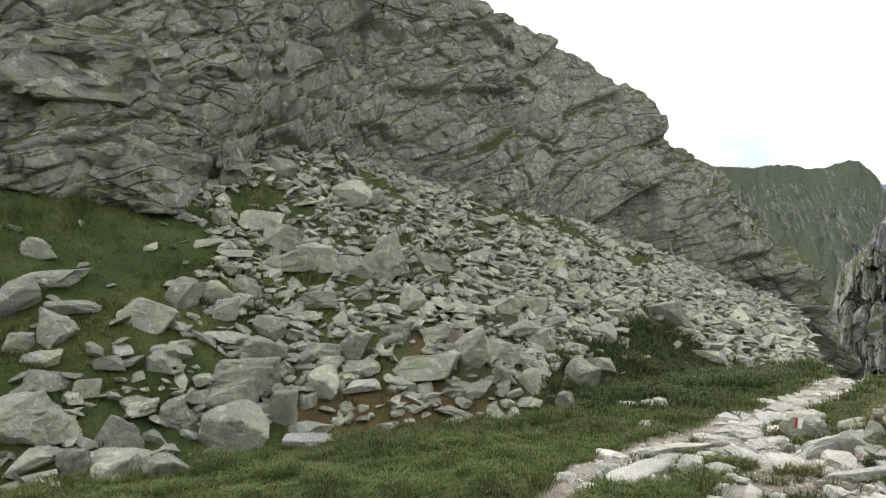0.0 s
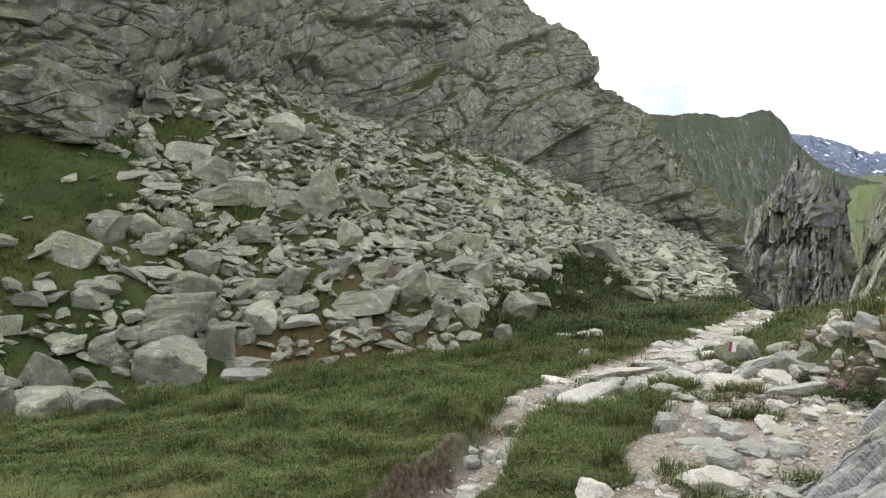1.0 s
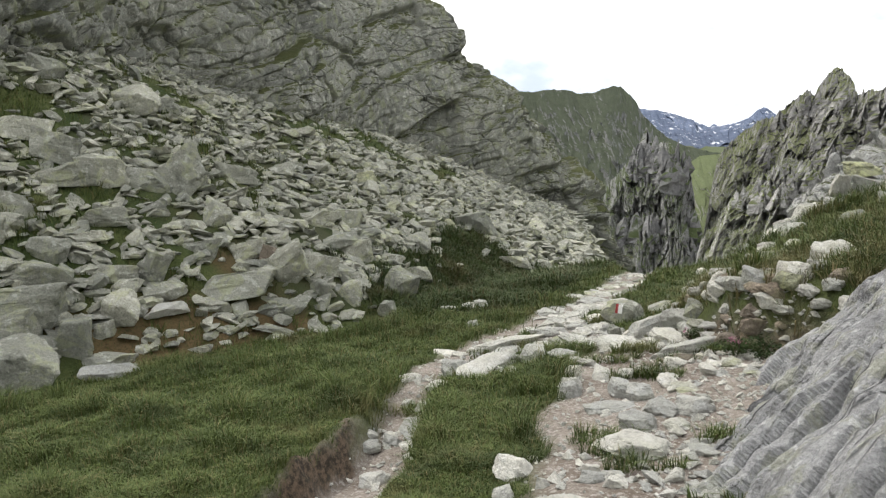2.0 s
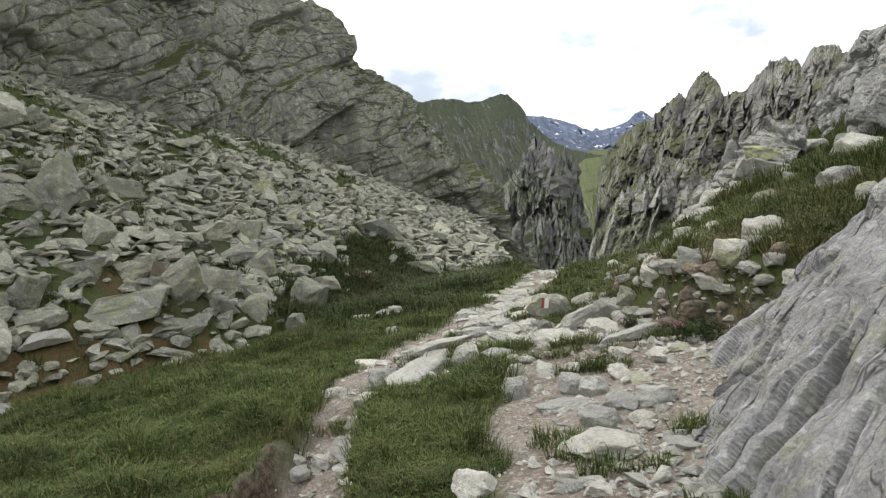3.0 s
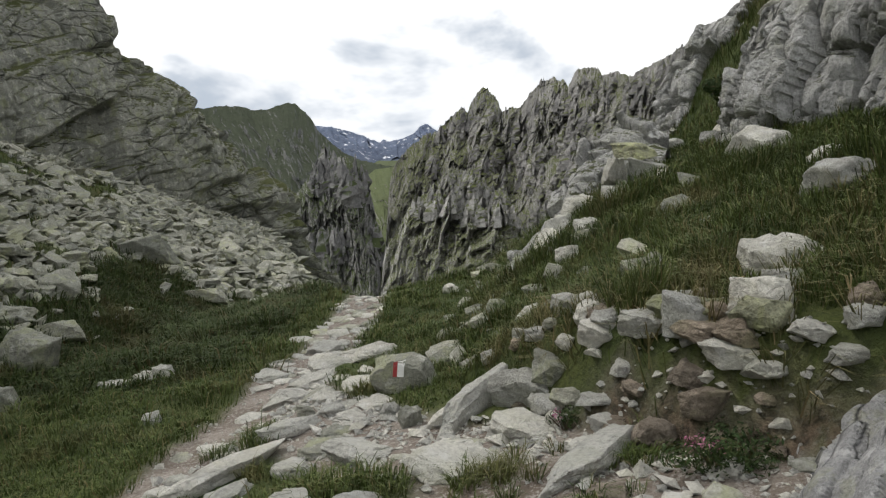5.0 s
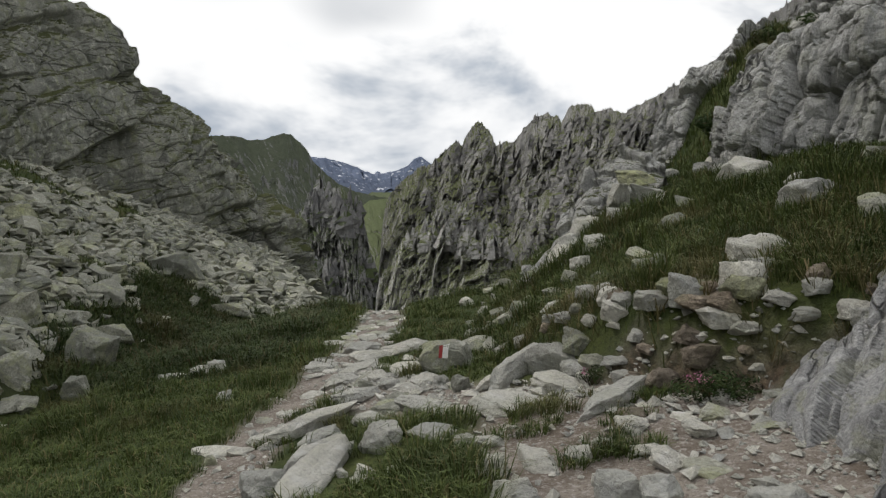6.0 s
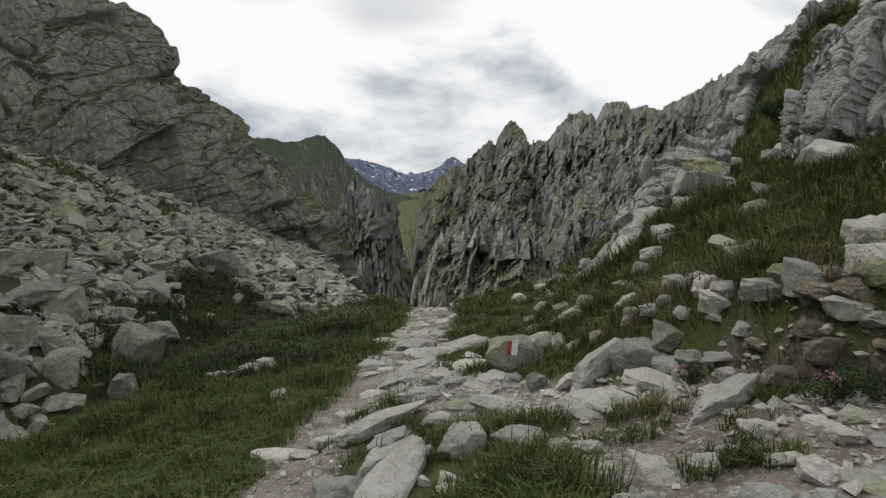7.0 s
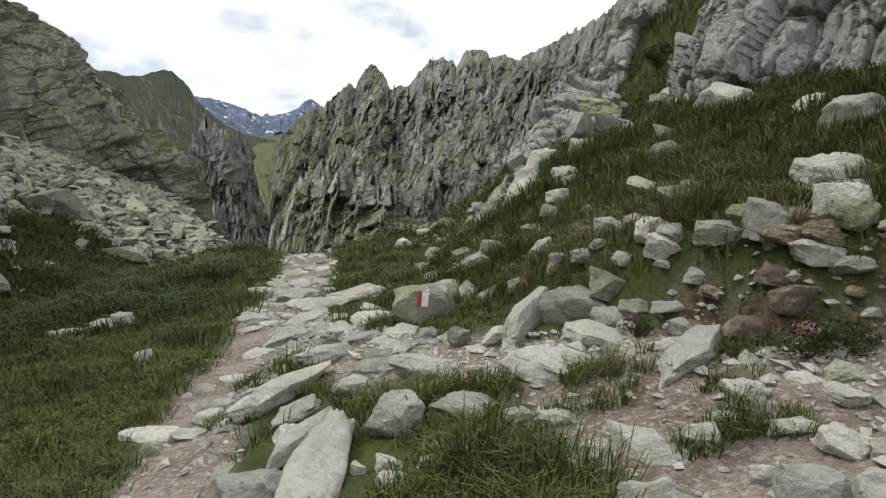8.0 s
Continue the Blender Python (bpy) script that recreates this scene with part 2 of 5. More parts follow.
ROCK = material("weathered_granite", rock_look((0.275, 0.28, 0.245), (0.43, 0.43, 0.375), (0.42, 0.44, 0.27), 0.5, speck=0.5))
PALE = material("pale_granite", rock_look((0.45, 0.445, 0.42), (0.66, 0.65, 0.615), (0.50, 0.505, 0.40), 0.25, speck=0.4))
CLIFF = material("cliff_granite", rock_look((0.195, 0.20, 0.178), (0.33, 0.33, 0.288), (0.25, 0.27, 0.14), 0.5, 1.6, 0.3, False, 0.6, (0.45, 0.45, 1.2)))
CRAG = material("crag_granite", rock_look((0.36, 0.36, 0.35), (0.56, 0.555, 0.535), (0.4, 0.41, 0.28), 0.2, 1.2, 0.1, False, 0.85, (1, 1, 0.4)))
SLAB = material("slab_granite", rock_look((0.28, 0.28, 0.285), (0.45, 0.45, 0.45), (0.36, 0.37, 0.2), 0.28, 0.7, 0.0, False, 0.8, (1.5, 1.5, 0.16), 0.5, 0.42, (0, 55, 38), 0.1))
LICHEN = material("lichen_granite", rock_look((0.25, 0.255, 0.19), (0.38, 0.39, 0.27), (0.38, 0.4, 0.22), 0.7))
RUST = material("rusty_granite", rock_look((0.21, 0.175, 0.14), (0.33, 0.28, 0.235), (0.3, 0.3, 0.18), 0.3))


def ground_look(n):
    p = where(n)
    bare = n.add("ShaderNodeAttribute", attribute_name="bare").outputs["Fac"]
    stony = n.add("ShaderNodeAttribute", attribute_name="stony").outputs["Fac"]
    soil = n.mix(n.ramp(n.noise(p, 2.2, 6, 0.65), 0.32, 0.68), (0.14, 0.112, 0.088), (0.29, 0.255, 0.22))
    soil = n.mix(n.ramp(n.noise(p, 26, 5, 0.75), 0.5, 0.6, 0.0, 0.75), soil, (0.42, 0.39, 0.36))
    soil = n.mix(n.ramp(n.noise(p, 48, 3, 0.7), 0.5, 0.68, 0.0, 0.7), soil, (0.09, 0.065, 0.05))
    grass = n.mix(n.ramp(n.noise(p, 0.8, 5, 0.6), 0.35, 0.65), (0.035, 0.055, 0.015), (0.085, 0.100, 0.030))
    withered = n.add("ShaderNodeAttribute", attribute_name="dry").outputs["Fac"]
    grass = n.mix(n.math("MULTIPLY", withered, 0.8), grass, n.mix(n.noise(p, 6, 5), (0.085, 0.058, 0.028), (0.17, 0.098, 0.05)))
    grass = n.mix(n.ramp(n.noise(p, 24, 4, 0.7), 0.42, 0.7, 0.0, 0.7), grass, (0.018, 0.024, 0.008))
    gap = n.mix(n.noise(p, 5, 4), (0.035, 0.04, 0.02), (0.08, 0.085, 0.045))
    c = n.mix(n.math("MULTIPLY", stony, n.ramp(n.noise(p, 1.3, 5), 0.25, 0.55)), grass, gap)
    dark = n.mix(n.ramp(n.noise(p, 19, 6, 0.75), 0.4, 0.62), (0.035, 0.028, 0.02), (0.15, 0.108, 0.075))
    soil = n.mix(n.add("ShaderNodeAttribute", attribute_name="humus").outputs["Fac"], soil, dark)
    c = n.mix(bare, c, soil)
    h = n.math("ADD", n.noise(p, 11, 7, 0.7), n.math("MULTIPLY", n.noise(p, 70, 3, 0.7), 0.5))
    return c, 0.95, n.bump(h, 0.8, 0.05)


GROUND = material("alpine_turf_and_soil", ground_look)


def blade_look(a, b, dry):
    def build(n):
        p = where(n)
        r = n.add("ShaderNodeNewGeometry").outputs["Random Per Island"]
        c = n.mix(r, a, b)
        c = n.mix(n.ramp(n.noise(p, 0.7, 4, 0.6), 0.54, 0.68, 0.0, 0.65), c, dry)
        c = n.mix(n.ramp(n.noise(p, 1.6, 3, 0.6), 0.5, 0.64, 0.0, 0.6), c, tuple(k * 0.7 for k in a))
        return n.mix(n.ramp(r, 0.9, 0.93), c, dry), 0.75, None
    return build


GRASS = material("alpine_grass", blade_look((0.036, 0.056, 0.012), (0.100, 0.128, 0.032), (0.14, 0.12, 0.052)))
STRAW = material("dry_grass", blade_look((0.075, 0.085, 0.028), (0.17, 0.145, 0.065), (0.21, 0.165, 0.085)))
HEATH = material("heath_leaf", blade_look((0.028, 0.046, 0.012), (0.066, 0.088, 0.024), (0.085, 0.07, 0.03)))


# ---------------------------------------------------------------- mesh helpers
def mesh_object(name, verts, faces, mat, parent=None, shade=False, attributes=()):
    me = bpy.data.meshes.new(name)
    verts, faces = np.asarray(verts, np.float32), np.asarray(faces, np.int32)
    me.vertices.add(len(verts))
    me.vertices.foreach_set("co", verts.ravel())
    k = faces.shape[1]
    me.loops.add(faces.size)
    me.loops.foreach_set("vertex_index", faces.ravel())
    me.polygons.add(len(faces))
    me.polygons.foreach_set("loop_start", np.arange(0, faces.size, k, dtype=np.int32))
    me.polygons.foreach_set("use_smooth", np.full(len(faces), shade))
    for key, values in attributes:
        me.attributes.new(key, "FLOAT", "POINT").data.foreach_set("value", np.asarray(values, np.float32))
    me.update(calc_edges=True)
    me.validate()
    me.materials.append(mat)
    ob = new(name, me)
    if parent is not None:
        ob.parent = parent
    return ob


def grid_faces(nu, nv, wrap=False):
    i, j = np.meshgrid(np.arange(nu if wrap else nu - 1), np.arange(nv - 1), indexing="ij")
    i, j = i.ravel(), j.ravel()
    k = (i + 1) % nu
    return np.stack([i * nv + j, k * nv + j, k * nv + j + 1, i * nv + j + 1], 1)


# ---------------------------------------------------------------- ground
def build_ground():
    az = np.concatenate([np.arange(-85, 62, 0.32), np.arange(62, 275, 3.0)])
    r = np.concatenate([np.arange(0.0, 0.6, 0.3), 0.6 * 1.018 ** np.arange(0, 500)])
    r = r[r < 3900]
    a, rr = np.meshgrid(np.radians(az), r, indexing="ij")
    x, y = -0.6 + rr * np.sin(a), 1.2 + rr * np.cos(a)
    z = land(x, y)
    stony = smooth(0.0, 0.8, foot_x(y) - x) * (1 - meadow(x, y)) * smooth(10, 12.5, y)
    ob = mesh_object("ground", np.stack([x.ravel(), y.ravel(), z.ravel()], 1), grid_faces(len(az), len(r), True), GROUND, shade=True,
                     attributes=(("bare", dirt(x, y).ravel()), ("stony", stony.ravel()), ("dry", dry(x, y).ravel()), ("humus", humus(x, y).ravel())))
    return tagged(ob, "alpine turf with a stony dirt trail falling to a gorge", "ground", kind="structure")


build_ground()


# ---------------------------------------------------------------- rock faces
def face_surface(name, stations, nu, nv, mat, lean=1.5, scales=((4.0, 0.8), (1.3, 0.32), (0.45, 0.09)), seed=3, back=10.0, shape=(1, 1, 1), sunk=1.2, stripes=0.0, swell=0.0, soften=2, grain=(3.2, 0.4, 0.4), calm=None, dip=(0.0, 0.0, 0.0), jitter=0.7, warp=0.12):
    """A rock face drawn between a line of feet and a line of crests, with fractured relief."""
    st = np.array(stations, float)
    step = np.r_[0, np.cumsum(np.linalg.norm(np.diff((st[:, :3] + st[:, 3:]) / 2, axis=0), axis=1))]
    u = np.linspace(0, step[-1], nu)
    s = np.stack([np.interp(u, step, st[:, k]) for k in range(6)], 1)
    v = np.linspace(-0.12, 1.0, nv)
    low, top = s[:, None, :3], s[:, None, 3:]
    vv = np.clip(v, 0, 1)[None, :, None]
    p = np.concatenate([low[..., :2] + (top[..., :2] - low[..., :2]) * vv ** lean, low[..., 2:] + (top[..., 2:] - low[..., 2:]) * (1 - (1 - vv) ** 1.15)], 2)
    p[:, :, 2] += np.minimum(v, 0)[None, :] / 0.12 * sunk
    du, dv = np.gradient(p, axis=0), np.gradient(p, axis=1)
    nrm = np.cross(du, dv)
    nrm /= np.linalg.norm(nrm, axis=2, keepdims=True) + 1e-9
    mid = nrm[:, nv // 2].mean(0)
    toward = np.array([0.0, 3.0, 2.0]) - p[nu // 2, nv // 2]
    nrm = np.where((mid @ toward) < 0, -nrm, nrm) * 0.5 + (mid if mid @ toward > 0 else -mid) * 0.5
    flat, fn = p.reshape(-1, 3), nrm.reshape(-1, 3)
    d = swell
    ease = np.interp(flat[:, 1], *calm) if calm else 1.0     # smoother stretches of the face
    q = (flat + warp * np.stack([fbm(flat / 1.7, 3, seed + 50 + k) for k in range(3)], 1)) @ np.array(Euler([radians(v) for v in dip]).to_matrix())
    for k, (size, amp) in enumerate(scales):
        d = d + amp * (1.0 if k == 0 else ease) * blocks(q, np.array(shape) * size, seed + 100 * k, 0.8, 0.9, 0.35 if k == 0 else 0.6, jitter)
        if k < 2:       # worn edges
            g = np.reshape(d, (nu, nv))
            for _ in range(soften):
                g = np.concatenate([g[:1], (g[:-2] + 2 * g[1:-1] + g[2:]) / 4, g[-1:]], 0)
                g = np.concatenate([g[:, :1], (g[:, :-2] + 2 * g[:, 1:-1] + g[:, 2:]) / 4, g[:, -1:]], 1)
            d = g.ravel()
    d = d + 0.05 * fbm(flat / 0.3, 3, seed + 9)
    if stripes:
        d = d + stripes * (1 - 2.2 * np.abs(fbm(flat * np.array(grain), 3, seed + 13)))
    flat = flat + fn * d[:, None]
    p = flat.reshape(nu, nv, 3)
    if back:       # carry the top back out of sight
        away = fn.reshape(nu, nv, 3)[:, -1] * np.array([-1, -1, 0])
        for k, drop in ((0.25, 0.06), (1.0, 0.3), (1.3, 1.6)):
            p = np.concatenate([p, (p[:, nv - 1] + away * back * k - np.array([0, 0, back * drop]))[:, None]], 1)
    return mesh_object(name, p.reshape(-1, 3), grid_faces(nu, p.shape[1]), mat)


cliff = face_surface("cliff", [
    (-14.8, 2.5, 2.4, -19.1, 5.1, 11.4), (-14.8, 4.6, 2.6, -18.8, 8.0, 12.7), (-14.6, 6.3, 2.7, -18.3, 10.4, 13.5), (-13.9, 8.3, 2.5, -16.9, 13.0, 13.8),
    (-13.6, 10.5, 2.9, -16.2, 15.8, 15.0), (-14.1, 11.9, 3.5, -16.6, 17.8, 16.5), (-15.0, 14.6, 4.2, -17.4, 21.3, 18.9), (-15.4, 17.0, 4.4, -17.6, 24.5, 20.2),
    (-14.7, 19.0, 3.6, -15.3, 21.7, 11.9), (-13.5, 21.2, 2.6, -14.7, 24.1, 10.5), (-13.1, 24.9, 2.4, -14.5, 28.5, 9.9), (-11.9, 28.3, 1.5, -13.2, 32.7, 8.7),
    (-11.0, 31.3, 0.8, -11.5, 33.7, 7.6), (-9.5, 32.9, 1.4, -10.5, 35.4, 5.6), (-7.8, 34.4, 0.7, -9.2, 37.0, 4.4), (-6.1, 35.7, -0.7, -7.8, 38.5, 3.0),
    (-4.4, 35.8, -2.6, -6.2, 38.8, 0.8), (-2.1, 34.8, -4.3, -4.3, 37.7, -2.6)],
    780, 310, CLIFF, scales=((3.8, 0.6), (1.6, 0.3), (0.65, 0.10)), shape=(1.3, 1.3, 0.62), swell=0.15, soften=1, calm=((16, 22, 26, 34, 35), (1, 0.85, 0.5, 0.5, 0.9)), dip=(14, -14, 35), jitter=0.66)
tagged(cliff, "grey fractured granite cliff with mossy ledges above the scree", "cliff", kind="structure")

slab = face_surface("rock_slab", [
    (0.75, 1.7, 0.3, 2.2, 1.3, 2.0), (0.36, 2.6, 0.4, 2.25, 2.2, 2.25), (0.36, 3.4, 0.38, 2.35, 3.1, 2.3), (0.5, 4.2, 0.34, 2.4, 4.0, 2.3),
    (0.62, 5.1, 0.3, 2.25, 4.95, 2.05), (0.82, 6.0, 0.25, 1.8, 5.75, 1.46), (1.14, 6.45, 0.45, 1.5, 6.3, 0.95)],
    300, 220, SLAB, lean=1.0, scales=((1.2, 0.07), (0.5, 0.04), (0.17, 0.012)), seed=41, back=2.0, shape=(0.4, 0.5, 3.4), sunk=0.4, stripes=0.012, soften=0, grain=(5.0, 5.0, 0.8), dip=(0, 55, 38), jitter=0.5, warp=0.04)
tagged(slab, "large tilted pale grey granite slab with cracks beside the trail", "rock")

crag = face_surface("crag", [
    (5.2, 14.6, 1.4, 5.5, 15.0, 1.9), (4.5, 13.8, 1.7, 4.8, 14.2, 2.5), (4.2, 13.1, 1.7, 4.55, 13.5, 2.9), (3.9, 12.1, 1.55, 4.6, 12.7, 3.4), (4.1, 11.4, 1.6, 4.95, 12.0, 3.9), (4.7, 10.6, 1.7, 5.6, 11.2, 4.2),
    (5.6, 9.6, 2.0, 6.6, 10.2, 4.5), (6.8, 8.4, 2.4, 7.8, 9.0, 4.9)],
    240, 150, CRAG, scales=((1.3, 0.26), (0.5, 0.12), (0.2, 0.03)), seed=61, back=1.6, shape=(0.5, 0.5, 1.8), sunk=0.8, soften=0, dip=(4, 6, 40), jitter=0.4)
tagged(crag, "pale jointed granite crag standing above the grassy slope", "crag", kind="structure")
crag_far = face_surface("crag", [
    (4.9, 17.5, 1.7, 5.2, 18.3, 2.4), (5.2, 17.2, 2.0, 5.6, 18.2, 3.3), (5.7, 16.8, 2.4, 6.1, 17.9, 4.15), (6.5, 16.3, 2.8, 7.0, 17.6, 5.0),
    (7.9, 15.3, 3.5, 8.5, 16.6, 5.9), (10.4, 13, 4.4, 11, 14.5, 7.2)],
    240, 140, CRAG, scales=((1.6, 0.34), (0.55, 0.16), (0.22, 0.05)), seed=71, back=3.0, shape=(0.6, 0.6, 1.5), sunk=1.2, soften=0, dip=(-6, 8, 30), jitter=0.45)
tagged(crag_far, "pale broken granite crag at the head of the grassy slope", "crag", kind="structure")
face = face_surface("face", [
    (1.05, 12.9, -0.3, 1.25, 13.8, 0.2), (1.35, 12.8, -0.1, 1.7, 13.9, 0.65), (1.8, 13.1, 0.2, 2.3, 14.6, 1.1), (2.2, 13.5, 0.5, 2.75, 15.1, 1.7),
    (2.6, 13.7, 0.75, 3.35, 15.3, 2.2), (3.0, 13.6, 0.95, 3.6, 14.8, 2.0), (3.3, 13.4, 1.2, 3.8, 14.2, 1.7)],
    170, 120, CRAG, scales=((1.2, 0.16), (0.42, 0.07), (0.15, 0.015)), seed=81, back=0.9, swell=0.08, shape=(0.7, 0.8, 1.4), sunk=0.4, soften=0, dip=(0, 20, 30), jitter=0.45)
outcrop = new("outcrop", None)
face.parent = outcrop
tagged(outcrop, "pale jointed rock outcrop at the edge of the gorge", "rock")


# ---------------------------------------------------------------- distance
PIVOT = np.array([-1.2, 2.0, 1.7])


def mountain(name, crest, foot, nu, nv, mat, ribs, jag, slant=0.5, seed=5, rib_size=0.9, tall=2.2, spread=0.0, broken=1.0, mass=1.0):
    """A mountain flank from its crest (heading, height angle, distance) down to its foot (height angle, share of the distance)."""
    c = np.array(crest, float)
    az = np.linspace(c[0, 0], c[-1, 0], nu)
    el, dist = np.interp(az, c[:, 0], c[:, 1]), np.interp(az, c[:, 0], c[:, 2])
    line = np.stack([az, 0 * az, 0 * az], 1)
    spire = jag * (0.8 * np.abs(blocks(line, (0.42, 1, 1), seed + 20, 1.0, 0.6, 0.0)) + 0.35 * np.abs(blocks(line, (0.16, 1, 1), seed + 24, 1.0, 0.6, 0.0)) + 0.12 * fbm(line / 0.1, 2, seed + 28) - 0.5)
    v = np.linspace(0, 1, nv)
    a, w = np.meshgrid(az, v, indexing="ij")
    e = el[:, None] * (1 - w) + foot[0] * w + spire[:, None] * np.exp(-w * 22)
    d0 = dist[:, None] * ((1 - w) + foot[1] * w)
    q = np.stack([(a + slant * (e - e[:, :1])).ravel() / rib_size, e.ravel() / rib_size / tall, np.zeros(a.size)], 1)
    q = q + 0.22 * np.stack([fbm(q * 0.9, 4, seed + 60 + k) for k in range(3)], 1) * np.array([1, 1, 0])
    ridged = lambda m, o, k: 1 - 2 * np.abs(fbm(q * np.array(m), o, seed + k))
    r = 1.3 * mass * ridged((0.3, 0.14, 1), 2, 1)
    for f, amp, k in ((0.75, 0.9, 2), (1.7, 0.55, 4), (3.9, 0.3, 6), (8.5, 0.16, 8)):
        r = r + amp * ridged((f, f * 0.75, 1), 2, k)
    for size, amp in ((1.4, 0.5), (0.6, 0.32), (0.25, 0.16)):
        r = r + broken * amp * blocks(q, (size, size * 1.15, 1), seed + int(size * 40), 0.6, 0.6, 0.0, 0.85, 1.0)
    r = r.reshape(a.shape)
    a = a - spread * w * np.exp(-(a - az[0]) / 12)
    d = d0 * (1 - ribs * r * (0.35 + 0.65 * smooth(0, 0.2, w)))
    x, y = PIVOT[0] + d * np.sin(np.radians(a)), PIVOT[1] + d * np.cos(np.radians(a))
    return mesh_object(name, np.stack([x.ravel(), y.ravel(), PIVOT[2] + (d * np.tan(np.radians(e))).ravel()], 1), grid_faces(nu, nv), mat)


def pinnacles(ob, nv, count, band, tall, slim, seed, label, lean=0.12, reach=-9.0):
    """Sharp broken spires that stand up out of a mountain's flank, joined into one part of it."""
    rng = np.random.RandomState(seed)
    co = np.zeros(len(ob.data.vertices) * 3, np.float32)
    ob.data.vertices.foreach_get("co", co)
    co = co.reshape(-1, 3).astype(float)
    rel = co - PIVOT
    el = np.degrees(np.arctan2(rel[:, 2], np.hypot(rel[:, 0], rel[:, 1])))
    rows = fbm(np.stack([rel[:, 0] / 34, rel[:, 1] / 60, rel[:, 2] / 9], 1), 2, seed + 3)      # they crowd together on ribs
    below = np.arange(len(co)) % nv / nv       # 0 at the crest, 1 at the foot
    ok = np.flatnonzero((el > band[0]) & (el < band[1]) & (rows > -0.05) & (below > 0.055) & (rel[:, 0] > reach * rel[:, 1]))
    sides, rings = 8, 9
    t = np.linspace(0, 1, rings)
    ang = np.arange(sides) / sides * 2 * np.pi
    verts, faces = [], []
    for k in range(count):
        c = co[ok[rng.randint(len(ok))]]
        far = np.linalg.norm(c - PIVOT)
        h = far * math.radians(tall) * float(np.clip(np.exp(rng.normal(0, 0.45)), 0.4, 1.8))
        w = h * slim * rng.uniform(0.7, 1.4)
        a = ang + rng.uniform(0, 6.28) + rng.uniform(-0.25, 0.25, sides)
        rad = rng.uniform(0.65, 1.3, sides)[None, :] * (1 - 0.94 * t[:, None] ** rng.uniform(1.4, 3.2)) * (1 + 0.22 * rng.randn(rings, sides))
        tip = rng.normal(0, 0.12, 2) * h + np.array([lean, 0]) * h
        p = np.stack([w * rad * np.cos(a) + tip[0] * t[:, None], 1.5 * w * rad * np.sin(a) + tip[1] * t[:, None], h * (t[:, None] * 1.35 - 0.35 + 0.03 * rng.randn(rings, sides))], 2)
        verts.append((p + c).reshape(-1, 3))
        faces.append(grid_faces(rings, sides, True) + k * sides * rings)
    part_ob = mesh_object("pinnacles", np.concatenate(verts), np.concatenate(faces), ob.data.materials[0], parent=ob)
    return tagged(part_ob, label, kind="stuff")


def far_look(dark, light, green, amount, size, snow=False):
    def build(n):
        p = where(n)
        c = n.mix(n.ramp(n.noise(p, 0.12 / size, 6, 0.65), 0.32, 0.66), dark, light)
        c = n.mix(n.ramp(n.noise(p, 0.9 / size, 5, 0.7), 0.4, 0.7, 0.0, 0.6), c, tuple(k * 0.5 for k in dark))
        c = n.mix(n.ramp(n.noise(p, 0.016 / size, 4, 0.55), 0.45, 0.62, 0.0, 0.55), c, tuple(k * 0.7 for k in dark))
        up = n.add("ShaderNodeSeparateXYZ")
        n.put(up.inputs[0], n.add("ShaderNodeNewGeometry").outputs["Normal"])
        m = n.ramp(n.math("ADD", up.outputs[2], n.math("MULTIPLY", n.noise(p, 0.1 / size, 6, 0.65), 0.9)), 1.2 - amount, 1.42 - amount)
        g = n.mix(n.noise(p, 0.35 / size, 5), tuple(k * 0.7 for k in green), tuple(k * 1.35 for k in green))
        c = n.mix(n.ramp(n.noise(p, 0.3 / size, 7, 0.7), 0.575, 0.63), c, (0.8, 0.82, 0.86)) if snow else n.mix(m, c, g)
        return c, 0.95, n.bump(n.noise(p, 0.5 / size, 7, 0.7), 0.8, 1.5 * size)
    return build


# granite whose dark tone is lifted to carry the haze of distance
RIDGE = material("hazed_ridge_granite", far_look((0.15, 0.147, 0.145), (0.36, 0.35, 0.335), (0.085, 0.095, 0.04), 0.24, 0.7))
GORGE = material("gorge_granite", far_look((0.14, 0.14, 0.14), (0.32, 0.315, 0.31), (0.05, 0.065, 0.025), 0.3, 0.7))
# paler copy of the ridge rock: the sunlight on the spur is in its colour
SUNLIT_SPUR = material("sunlit_spur_granite", far_look((0.27, 0.265, 0.255), (0.52, 0.51, 0.49), (0.10, 0.115, 0.045), 0.3, 0.6))
ALP = material("green_flank", far_look((0.11, 0.115, 0.115), (0.20, 0.20, 0.195), (0.048, 0.058, 0.036), 0.3, 2.0))
# sunshine in the gully is painted in as a brighter green
LEA = material("sunlit_pasture", far_look((0.2, 0.2, 0.18), (0.3, 0.3, 0.26), (0.10, 0.12, 0.055), 0.5, 0.8))
# blue of the distant haze is mixed into both rock tones; the snow is real
HAZY_SNOW = material("hazed_snowy_rock", far_look((0.085, 0.11, 0.17), (0.15, 0.185, 0.27), (0.1, 0.12, 0.1), 0.16, 14.0, True))

